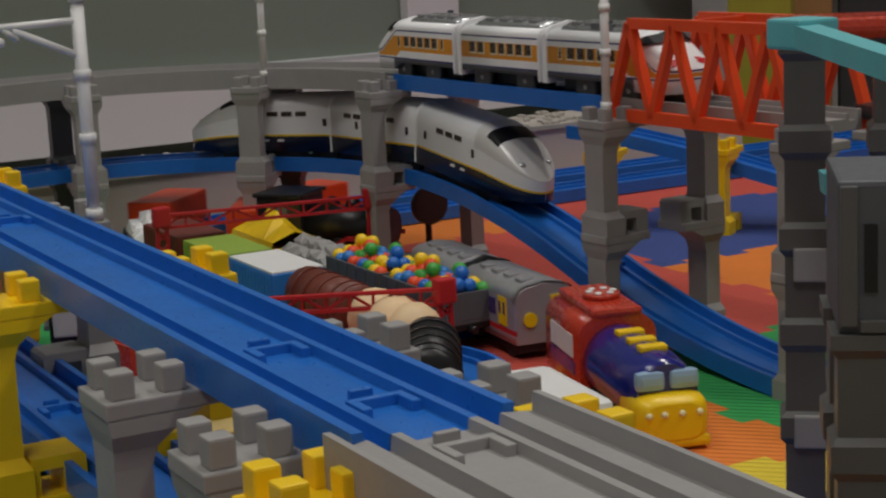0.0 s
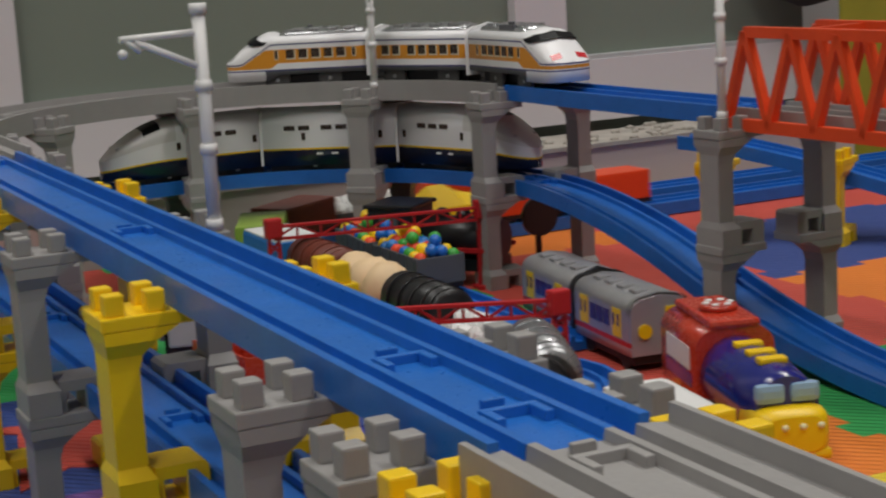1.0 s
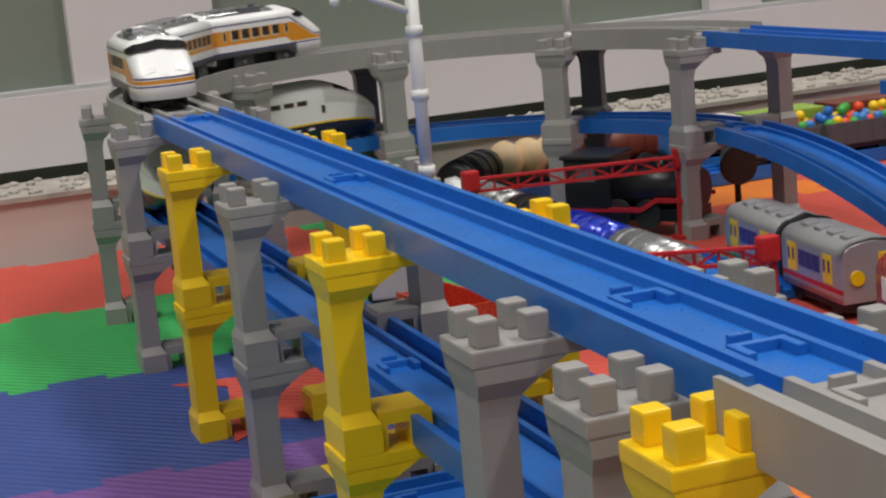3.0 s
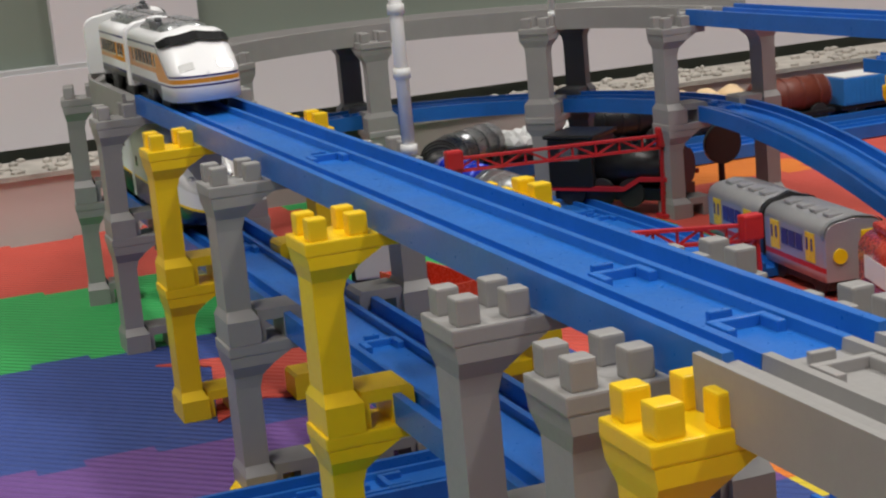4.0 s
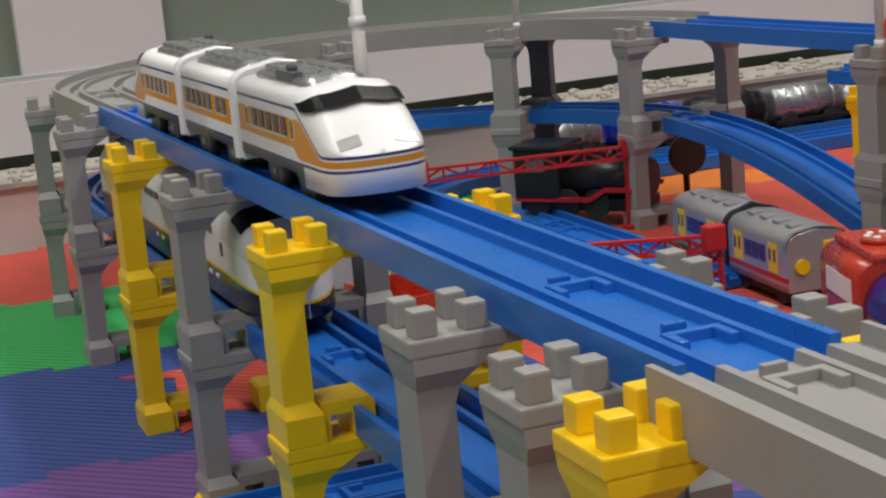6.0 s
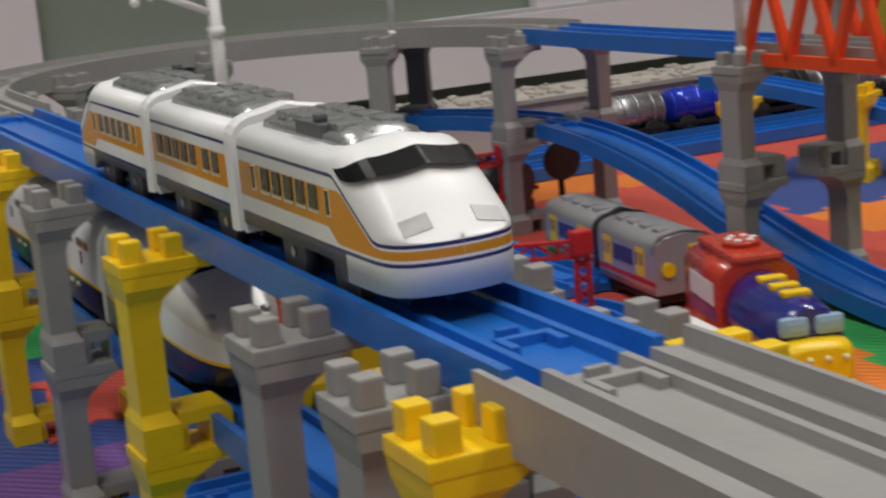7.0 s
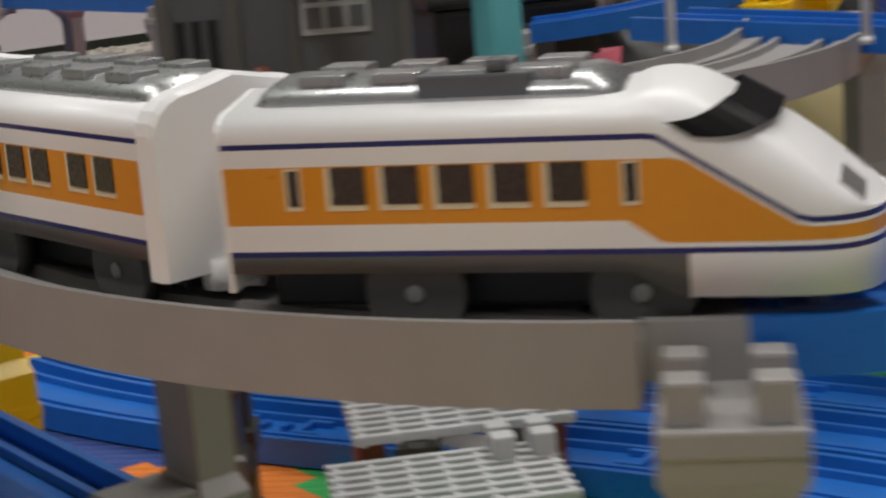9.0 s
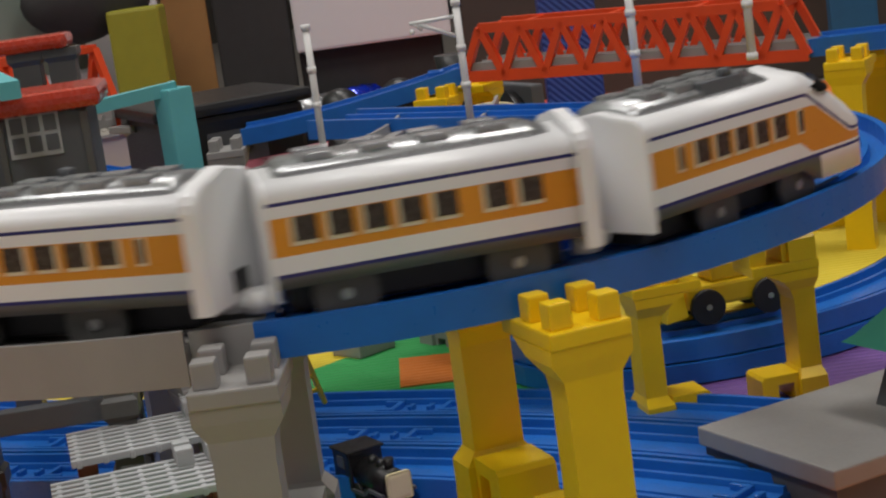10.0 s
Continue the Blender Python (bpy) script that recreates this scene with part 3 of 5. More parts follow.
# ---- foam mats ----
TILE = 0.19
MATCOL = {"r": FRED, "g": FGREEN, "b": FBLUE, "p": PURPLE, "y": FYELL, "o": FORAN}
MATNAME = {"r": "red", "g": "green", "b": "blue", "p": "purple", "y": "yellow", "o": "orange"}
PLAN = {  # rows from the wall towards the camera, columns from x = -0.61
    0: "bgrrgorrrro", 1: "rygggrbbrbr", 2: "gbbbrroorbo", 3: "ypppogrbgro", 4: "gbgbyyygbob", 5: "bgpoggopbgy", 6: "yorgppppogr", 7: "prygogopbpy", 8: "bgbprypbpbo", 9: "rbgyobgrbgp", 10: "gpbrygbpobr",
}


def tooth_line(a, b, n=7):
    """Steps along a mat's edge: distance and how far the tooth stands out."""
    out, d = [], (b - a) / n
    for i in range(n):
        k = 0.010 if i % 2 else 0.0
        s = 0.10 * d if i % 2 else -0.10 * d
        out.append((a + d * i - (s if i else 0), k))
        out.append((a + d * (i + 1) + (s if i < n - 1 else 0), k))
    return out


def mat_tile(x, y, mat, color, star=None):
    x1, y1 = x + TILE, y + TILE
    hor = tooth_line(x, x1)
    ver = tooth_line(y, y1)
    ring = [(p, y + k) for p, k in hor] + [(x1 + k, p) for p, k in ver] + [(p, y1 + k) for p, k in reversed(hor)] + [(x + k, p) for p, k in reversed(ver)]
    clean = []
    for p in ring:
        if not clean or math.hypot(p[0] - clean[-1][0], p[1] - clean[-1][1]) > 1e-5:
            clean.append(p)
    while math.hypot(clean[0][0] - clean[-1][0], clean[0][1] - clean[-1][1]) < 1e-5:
        clean.pop()
    n = len(clean)
    tris = tessellate_polygon([[Vector((p[0], p[1], 0.0)) for p in clean]])
    bm = bmesh.new()
    lo = [bm.verts.new((p[0], p[1], -0.0115)) for p in clean]
    hi = [bm.verts.new((p[0], p[1], 0.0)) for p in clean]
    for i, j, k in tris:
        cr = (clean[j][0] - clean[i][0]) * (clean[k][1] - clean[i][1]) - (clean[j][1] - clean[i][1]) * (clean[k][0] - clean[i][0])
        bm.faces.new((hi[i], hi[j], hi[k]) if cr > 0 else (hi[k], hi[j], hi[i]))
    for i in range(n):
        bm.faces.new((lo[i], lo[(i + 1) % n], hi[(i + 1) % n], hi[i]))
    ob = part("foam_mat", bm, mat)
    tagged(ob, f"{color} interlocking foam floor mat with ribbed face", "floor mat", "foam play mats")
    if star:
        smat, pts = star
        bm = bmesh.new()
        v = [bm.verts.new((px, py, 0.0008)) for px, py in pts]
        bm.faces.new(v)
        r = bmesh.ops.extrude_face_region(bm, geom=bm.faces[:])
        for e in r["geom"]:
            if isinstance(e, bmesh.types.BMVert):
                e.co.z -= 0.006
        part("inlay", finish(bm), smat, ob, "shaped inlay pressed into the mat")
    return ob


for r, row in PLAN.items():
    for cidx, ch in enumerate(row):
        x, y = -0.61 + cidx * TILE, 0.583 - r * TILE
        star = None
        if r == 2 and cidx == 3:
            star = (FRED, [(-0.036, 0.352), (-0.01, 0.33), (-0.030, 0.229), (0.0, 0.255), (0.06, 0.22), (0.05, 0.30), (0.08, 0.36), (0.02, 0.34)])
        if r == 5 and cidx == 5:
            star = (FORAN, [(0.362, -0.250), (0.402, -0.292), (0.446, -0.255), (0.404, -0.205)])
        mat_tile(x, y, MATCOL[ch], MATNAME[ch], star)


# ---- gantries ----
def gantry(a, b, h):
    ob = thing("signal_gantry", "red plastic lattice gantry straddling floor tracks", "toy gantry", None, "red gantries")
    ax, ay = a
    bx, by = b
    for px, py in (a, b):
        bm = bmesh.new()
        for o in (-0.005, 0.005):
            beam(bm, (px + o, py, 0), (px + o * 0.6, py, h), 0.0022, 0.0022, up=(0, 1, 0))
        for i in range(5):
            z0, z1 = h * i / 6, h * (i + 1) / 6
            beam(bm, (px - 0.0045, py, z0), (px + 0.0045, py, z1), 0.0015, 0.0015, up=(0, 1, 0))
            beam(bm, (px + 0.0045, py, z0), (px - 0.0045, py, z1), 0.0015, 0.0015, up=(0, 1, 0))
        part("post", bm, RED, ob)
        bm = bmesh.new()
        box(bm, px - 0.006, px + 0.006, py - 0.004, py + 0.004, h - 0.008, h + 0.006, 0.0015)
        part("post_cap", bm, RED, ob)
        bm = bmesh.new()
        box(bm, px - 0.008, px + 0.008, py - 0.006, py + 0.006, 0, 0.003, 0.0008)
        part("foot", bm, RED, ob)
    bm = bmesh.new()
    n = 9
    A, B = Vector((ax, ay, h)), Vector((bx, by, h))
    dz = Vector((0, 0, -0.0085))
    beam(bm, A, B, 0.004, 0.0018)
    beam(bm, A + dz, B + dz, 0.004, 0.0018)
    for i in range(n):
        p, q = A.lerp(B, i / n), A.lerp(B, (i + 1) / n)
        beam(bm, p if i % 2 else p + dz, q + dz if i % 2 else q, 0.0015, 0.0015)
        beam(bm, p, p + dz, 0.0013, 0.0013, up=(0, 1, 0))
    part("lattice_beam", bm, RED, ob)
    return ob


gantry((0.160, 0.280), (0.265, 0.230), 0.051)
gantry((0.213, 0.532), (0.359, 0.502), 0.058)


# ---- floor tracks ----
def floor_rail(name, pts_heads, label, group, mat=BLUE):
    return rail(name, RAIL, pts_heads, mat, label, group)


def yard_path(x, ytop, r, bend=None):
    """A line that runs up x, turns right and goes on along the wall: place and heading by the distance from y = -0.2."""
    s1 = ytop - r + 0.2
    s2 = s1 + r * math.pi / 2

    def at(s):
        if bend and s < bend + 0.2:
            a = (bend + 0.2 - s) / 0.16
            if a > math.pi / 2:
                return x - 0.16 - (a - math.pi / 2) * 0.16, bend - 0.16, -math.pi / 2
            return x - 0.16 + 0.16 * math.cos(a), bend - 0.16 * math.sin(a), -a
        if s < s1:
            return x, -0.2 + s, 0.0
        if s < s2:
            a = (s - s1) / r
            return x + r - r * math.cos(a), ytop - r + r * math.sin(a), -a
        return x + r + s - s2, ytop, -math.pi / 2
    return at


LINE_A = yard_path(0.240, 0.755, 0.14, 0.24)
LINE_B = yard_path(0.303, 0.685, 0.12)
for line, s0, s1, n in ((LINE_A, -0.1, 1.9, 10), (LINE_B, 0.50, 1.75, 6)):
    for i in range(n):
        a, b = s0 + (s1 - s0) * i / n, s0 + (s1 - s0) * (i + 1) / n
        st = []
        for k in range(9):
            x, y, hd = line(a + (b - a) * k / 8)
            st.append((x, y, 0.001, hd))
        floor_rail("floor_rail", st, "blue plastic toy rail lying on the foam mats", "yard tracks")
floor_rail("floor_rail", [(0.215 + 0.055 * math.sin(t), 0.225 - 0.055 * math.cos(t), 0.0012, -math.pi / 2 + t) for t in [i * math.pi / 12 for i in range(9)]], "small curved blue plastic rail beside the gantry", "yard tracks")


# ---- wagons of the freight trains ----
def wagon(kind):
    L = 0.074
    NAMES = {"balls": ("ball_wagon", "dark open toy wagon heaped with coloured balls"), "tarp": ("tarpaulin_wagon", "toy wagon with a yellow peaked tarpaulin"),
             "gravel": ("gravel_wagon", "yellow toy wagon loaded with grey rocks"), "box_ob": ("container_wagon", "toy wagon with a blue and white container"),
             "green": ("container_wagon", "toy wagon with a green container"), "brown": ("container_wagon", "toy wagon with a brown container"),
             "tank_red": ("tank_wagon", "toy wagon with dark red ribbed tank"), "beige": ("hay_wagon", "toy wagon with a pale ivory rounded load"),
             "coal": ("log_wagon", "toy wagon with a black cylinder load"), "tank_silver": ("tank_wagon", "toy wagon with a silver tank"),
             "tank_blue": ("tank_wagon", "toy wagon with a shiny blue tank"), "orange": ("open_wagon", "orange open toy wagon"), "white": ("open_wagon", "toy wagon with a white rough load")}
    name, label = NAMES[kind]
    ob = thing(name, label, "toy wagon", None, "freight wagons")
    bm = bmesh.new()
    box(bm, -0.0165, 0.0165, -L / 2, L / 2, 0.008, 0.012, 0.0008)
    part("chassis", bm, BLACK, ob)
    for y in (-0.022, 0.022):
        wheelset(ob, y)
    bm = bmesh.new()
    tube(bm, (0, -L / 2, 0.009), (0, -L / 2 - 0.007, 0.009), 0.0022, n=8)
    part("coupler", bm, BLACK, ob)

    def tub(mat, h=0.030):
        bm = bmesh.new()
        box(bm, -0.0180, 0.0180, -L / 2, L / 2, 0.012, 0.014)
        for sx in (-1, 1):
            box(bm, sx * 0.0172 - 0.0008, sx * 0.0172 + 0.0008, -L / 2, L / 2, 0.014, h, 0.0004)
            for i in range(6):
                y = -L / 2 + 0.004 + i * (L - 0.008) / 5
                box(bm, sx * 0.0182 - 0.0004, sx * 0.0182 + 0.0004, y - 0.001, y + 0.001, 0.014, h - 0.001)
        for sy in (-1, 1):
            box(bm, -0.0164, 0.0164, sy * (L / 2 - 0.0008) - 0.0008, sy * (L / 2 - 0.0008) + 0.0008, 0.014, h - 0.0005, 0.0004)
        return part("tub", bm, mat, ob)
    rnd = random.Random(len(kind) * 7 + 3)
    if kind == "balls":
        tub(DGREY, 0.031)
        cols = [BLUE, GREEN, YELLOW, ORED, BLUE, GREEN, ORED, YELLOW, TEALB]
        for i in range(4):
            for j in range(9):
                x, y = -0.012 + i * 0.008, -L / 2 + 0.006 + j * 0.0078
                bm = bmesh.new()
                ball(bm, (0, 0, 0), 0.0046, 6)
                o = part("ball", bm, cols[rnd.randrange(9)], ob)
                o.matrix_basis = pose(x + rnd.uniform(-.001, .001), y + rnd.uniform(-.001, .001), 0.029 + rnd.uniform(-.001, .002) + 0.004 * math.exp(-(x * x) / 1e-4))
        for j in range(6):
            bm = bmesh.new()
            ball(bm, (0, 0, 0), 0.0046, 6)
            o = part("ball", bm, cols[(j * 5) % 9], ob)
            o.matrix_basis = pose(rnd.uniform(-.007, .007), -0.026 + j * 0.0105, 0.0395)
    elif kind == "tarp":
        tub(YELLOW, 0.022)
        bm = bmesh.new()
        r = [[(-0.019, y, 0.020), (-0.017, y, 0.026), (0, y, 0.026 + d), (0.017, y, 0.026), (0.019, y, 0.020)] for y, d in ((-L / 2, 0.006), (-0.02, 0.010), (-0.008, 0.017), (0.008, 0.017), (0.02, 0.010), (L / 2, 0.006))]
        loft(bm, r, closed=False, caps=False, smooth=False)
        part("tarpaulin", finish(bm), YELLOW, ob, "folded yellow tarpaulin")
    elif kind in ("gravel", "white"):
        tub(YELLOW if kind == "gravel" else DGREY, 0.020)
        for i in range(3):
            for j in range(7):
                bm = bmesh.new()
                bmesh.ops.create_icosphere(bm, subdivisions=1, radius=0.0085)
                for v in bm.verts:
                    v.co *= rnd.uniform(0.8, 1.1)
                o = part("rock", bm, GREY if kind == "gravel" else WHITE, ob)
                o.matrix_basis = pose(-0.010 + i * 0.010, -0.029 + j * 0.0097, 0.021 + (0.005 if i == 1 else 0), rnd.uniform(0, 90), rnd.uniform(0, 90), 0)
    elif kind in ("box_ob", "green", "brown", "orange"):
        m1 = {"box_ob": SKYB, "green": LIME, "brown": BROWN, "orange": ORED}[kind]
        bm = bmesh.new()
        box(bm, -0.0178, 0.0178, -L / 2 + 0.002, L / 2 - 0.002, 0.012, 0.036, 0.0008)
        c = part("container", bm, m1, ob)
        for sx in (-1, 1):
            for i in range(14):
                y = -L / 2 + 0.005 + i * (L - 0.010) / 13
                bm = bmesh.new()
                box(bm, sx * 0.0180 - 0.0005, sx * 0.0180 + 0.0005, y - 0.0012, y + 0.0012, 0.014, 0.034)
                part("rib", bm, m1, c)
        if kind == "box_ob":
            bm = bmesh.new()
            box(bm, -0.0172, 0.0172, -L / 2 + 0.003, L / 2 - 0.003, 0.036, 0.0375, 0.0005)
            part("roof_panel", bm, WHITE, c, "white container roof")
    elif kind.startswith("tank") or kind == "coal":
        m1 = {"tank_red": BROWN, "tank_silver": SILVER, "tank_blue": SHINYB, "coal": BLACK}[kind]
        bm = bmesh.new()
        tube(bm, (0, -L / 2 + 0.004, 0.026), (0, L / 2 - 0.004, 0.026), 0.0155, n=24)
        for y in (-L / 2 + 0.003, L / 2 - 0.003):
            ball(bm, (0, y, 0.026), 0.0154, 8, squash=(1, 0.25, 1))
        part("tank", bm, m1, ob)
        for i in range(4):
            y = -0.024 + i * 0.016
            bm = bmesh.new()
            tube(bm, (0, y - 0.001, 0.026), (0, y + 0.001, 0.026), 0.0163, n=24)
            part("band", bm, m1, ob)
    elif kind == "beige":
        bm = bmesh.new()
        for i in range(3):
            y = -0.024 + i * 0.024
            ball(bm, (0, y, 0.026), 0.017, 8, squash=(1, 0.85, 1.02))
        for v in bm.verts:
            v.co.z += 0.0016 * noise.noise(v.co * 180)
        part("load", bm, IVORY, ob)
    return ob


TEALB = material("light_blue_ball", (0.03, 0.20, 0.55), 0.35)
SKYB = material("sky_blue_plastic", (0.03, 0.22, 0.62), 0.4)
SHINYB = material("metallic_blue", (0.01, 0.04, 0.55), 0.12, metal=0.3, coat=0.6)
# distance of each wagon along its line at the clip's start
FREIGHT_A = [(k, wagon(k)) for k in ("orange", "white", "brown", "green", "box_ob", "tank_red", "beige", "coal", "white", "tank_silver", "coal", "tank_blue", "tank_silver")]
FREIGHT_B = [(k, wagon(k)) for k in ("orange", "orange", "tarp", "gravel", "balls", "balls")]


# ---- parked trains and small engines ----
def metro_car(m, front):
    L = 0.076
    ob = thing("subway_car", "silver toy coach with yellow doors and violet windows, parked", "toy train", m, "silver subway train")
    hw, top = 0.0185, 0.044
    base = full(car_profile(hw, 0, top, 0.0015, [0.009, 0.014, 0.017, 0.033, 0.0345], 7, 0.8))
    nb = len(base)
    half = nb // 2

    def mat(i, j):
        if j < 0:
            return 0
        if j == nb - 1:
            return 2
        k = j if j < half else nb - 2 - j
        return [0, 3, 0, 0][k] if k < 4 else 1
    bm = bmesh.new()
    ys = [-L / 2, -L / 2 + 0.002, L / 2 - 0.003, L / 2]
    loft(bm, [[(x * (0.96 if i in (0, 3) else 1), y, z - (0.001 if i in (0, 3) and z > 0.03 else 0)) for x, z in base] for i, y in enumerate(ys)], mat=mat)
    body = part("body", finish(bm), [VIOLETG, ROOFG, UNDER, RED], ob)
    for sx in (-1, 1):
        for i in range(2):
            y = -L / 2 + 0.010 + i * 0.044
            for o in (0, 0.0056):
                bm = bmesh.new()
                box(bm, sx * hw - 0.0005, sx * hw + 0.0005, y + o, y + o + 0.0050, 0.0180, 0.0345)
                box(bm, sx * hw - 0.0007, sx * hw + 0.0007, y + o + 0.001, y + o + 0.0032, 0.0245, 0.0315, mi=1)
                part("door", bm, [YELLOW, PURPW], body, "yellow sliding door leaf")
            if i < 1:
                for o in (0.0140, 0.0230, 0.0320):
                    bm = bmesh.new()
                    box(bm, sx * hw - 0.0005, sx * hw + 0.0005, y + o, y + o + 0.0075, 0.0225, 0.0318)
                    part("window", bm, PURPW, body)
    for i in range(4):
        bm = bmesh.new()
        box(bm, 0.001, 0.010, -L / 2 + 0.010 + i * 0.016, -L / 2 + 0.018 + i * 0.016, 0.0425, 0.0446, 0.0009)
        part("roof_vent", bm, ROOFG, body)
    if front:
        y = L / 2
        bm = bmesh.new()
        box(bm, -0.0150, -0.0035, y, y + 0.0012, 0.013, 0.036, 0.0005)
        d = part("front_door", bm, YELLOW, body, "yellow emergency door with a ring")
        bm = bmesh.new()
        tube(bm, (-0.0092, y + 0.001, 0.029), (-0.0092, y + 0.0022, 0.029), 0.0042, n=20)
        tube(bm, (-0.0092, y + 0.002, 0.029), (-0.0092, y + 0.0027, 0.029), 0.0028, n=16, mi=1)
        part("ring", bm, [ORANGE, YELLOW], d)
        bm = bmesh.new()
        tube(bm, (0.0095, y, 0.023), (0.0095, y + 0.0014, 0.023), 0.0042, n=18)
        part("yellow_disc", bm, YELLOW, body)
        bm = bmesh.new()
        pr = [(x * 1.02, z + 0.0006) for x, z in base if z > 0.032]
        loft(bm, [[(x, y - 0.004, z) for x, z in pr], [(x, y + 0.0004, z) for x, z in pr]], closed=False, caps=False)
        part("front_rim", finish(bm), LAMPC, body)
    bm = bmesh.new()
    box(bm, -0.015, 0.015, -L / 2 + 0.003, L / 2 - 0.003, 0.003, 0.0095, 0.001)
    part("underframe", bm, UNDER, ob)
    for y in (-0.024, 0.024):
        wheelset(ob, y)
    return ob


VIOLETG = material("violet_silver", (0.45, 0.42, 0.48), 0.32, metal=0.4)
ROOFG = material("roof_grey", (0.40, 0.40, 0.41), 0.3, metal=0.45)
PURPW = material("violet_glass", (0.06, 0.035, 0.16), 0.15)
mdir = math.degrees(math.atan2(0.100, 0.995))
fx, fy = 0.3310, 0.233
dx, dy = 0.100, 0.995
metro_car(pose(fx + dx * 0.038, fy + dy * 0.038, 0.001, 0, 0, 180 - mdir), True)
metro_car(pose(fx + dx * 0.119, fy + dy * 0.119, 0.001, 0, 0, 180 - mdir), False)
bm = bmesh.new()
hoop = full(car_profile(0.0192, 0, 0.0465, 0.003, [0.012, 0.034]))
loft(bm, [[(x, -0.002, z) for x, z in hoop], [(x, 0.0025, z) for x, z in hoop]], smooth=False)
ob = tagged(part("gangway_bellows", finish(bm), BLACK), "black rubber band between the parked subway cars", "toy part")
ob.matrix_basis = pose(fx + dx * 0.0785, fy + dy * 0.0785, 0.001, 0, 0, 180 - mdir)


def diesel(m):
    ob = thing("toy_diesel", "red and blue toy locomotive with a yellow nose, parked", "toy train", m)
    bm = bmesh.new()
    q = full(car_profile(0.019, 0, 0.046, 0.003, [0.008, 0.014, 0.034]))
    loft(bm, [[(x, y, z) for x, z in q] for y in (-0.068, -0.012)])
    cab = part("cab", finish(bm), REDL, ob)
    for sx in (-1, 1):
        bm = bmesh.new()
        box(bm, sx * 0.019 - 0.0005, sx * 0.019 + 0.0005, -0.058, -0.022, 0.022, 0.033)
        part("side_panel", bm, WHITE, cab, "pale side panel")
        bm = bmesh.new()
        box(bm, sx * 0.019 - 0.0004, sx * 0.019 + 0.0004, -0.060, -0.020, 0.014, 0.0205)
        part("side_stripe", bm, BLUED, cab)
    bm = bmesh.new()
    box(bm, -0.0125, 0.0125, -0.067, -0.011, 0.0425, 0.0468, 0.002)
    part("roof", bm, REDL, cab)
    bm = bmesh.new()
    tube(bm, (0, -0.036, 0.047), (0, -0.036, 0.0495), 0.009, n=20)
    for i in range(6):
        a = i * math.pi / 3
        tube(bm, (0.006 * math.cos(a), -0.036 + 0.006 * math.sin(a), 0.0495), (0.006 * math.cos(a), -0.036 + 0.006 * math.sin(a), 0.0505), 0.0018, n=8, mi=1)
    part("roof_fan", bm, [REDL, WHITE], cab)
    bm = bmesh.new()
    rings = []
    for i in range(11):
        t = i / 10
        y = -0.012 + 0.066 * t
        r = 0.0175 * (1 - 0.18 * max(0, t - 0.6) ** 2 * 6)
        rings.append([(r * math.cos(a), y, 0.021 + r * 1.05 * math.sin(a)) for a in [k * 2 * math.pi / 20 for k in range(20)]])
    loft(bm, rings)
    hood = part("hood", finish(bm), BLUED, ob)
    for y in (0.002, 0.018, 0.032):
        bm = bmesh.new()
        box(bm, -0.0065, 0.0065, y, y + 0.007, 0.0375, 0.0405, 0.001)
        part("grille", bm, YELLOW, hood, "yellow top grille")
    for sx in (-1, 1):
        bm = bmesh.new()
        box(bm, sx * 0.0078 - 0.0068, sx * 0.0078 + 0.0068, 0.0500, 0.0562, 0.0245, 0.0335, 0.0030)
        part("windscreen", bm, PALEB, hood, "pale blue windscreen half")
    bm = bmesh.new()
    q = [(0.0172 * math.copysign(abs(math.cos(a)) ** 0.45, math.cos(a)), 0.0128 + 0.0112 * math.copysign(abs(math.sin(a)) ** 0.5, math.sin(a))) for a in [k * 2 * math.pi / 28 for k in range(28)]]
    loft(bm, [[(x * k, y, 0.0128 + (z - 0.0128) * k) for x, z in q] for y, k in ((0.040, 1.0), (0.052, 1.0), (0.058, 0.97), (0.062, 0.88), (0.064, 0.70))])
    box(bm, -0.0165, 0.0165, 0.045, 0.0635, 0.0005, 0.0055, 0.002)
    finish(bm)
    nose = part("nose", bm, YELLOW, ob, "rounded glossy yellow nose")
    bm = bmesh.new()
    for x in (-0.011, -0.003, 0.005, 0.012):
        ball(bm, (x, 0.0645, 0.0165), 0.0016, 5)
    part("rivet", bm, CREAM, nose)
    bm = bmesh.new()
    box(bm, -0.015, 0.015, -0.066, 0.048, 0.003, 0.009, 0.001)
    part("underframe", bm, UNDER, ob)
    for y in (-0.052, -0.030, 0.012, 0.034):
        wheelset(ob, y)
    return ob


REDL = material("red_gloss", (0.52, 0.045, 0.02), 0.25, coat=0.4)
BLUED = material("deep_blue_gloss", (0.012, 0.018, 0.20), 0.2, coat=0.5)
PALEB = material("pale_blue_glass", (0.30, 0.45, 0.62), 0.12, coat=0.5)
diesel(pose(0.3060, 0.118, 0.001, 0, 0, 163.7) @ Matrix.Scale(1.08, 4))


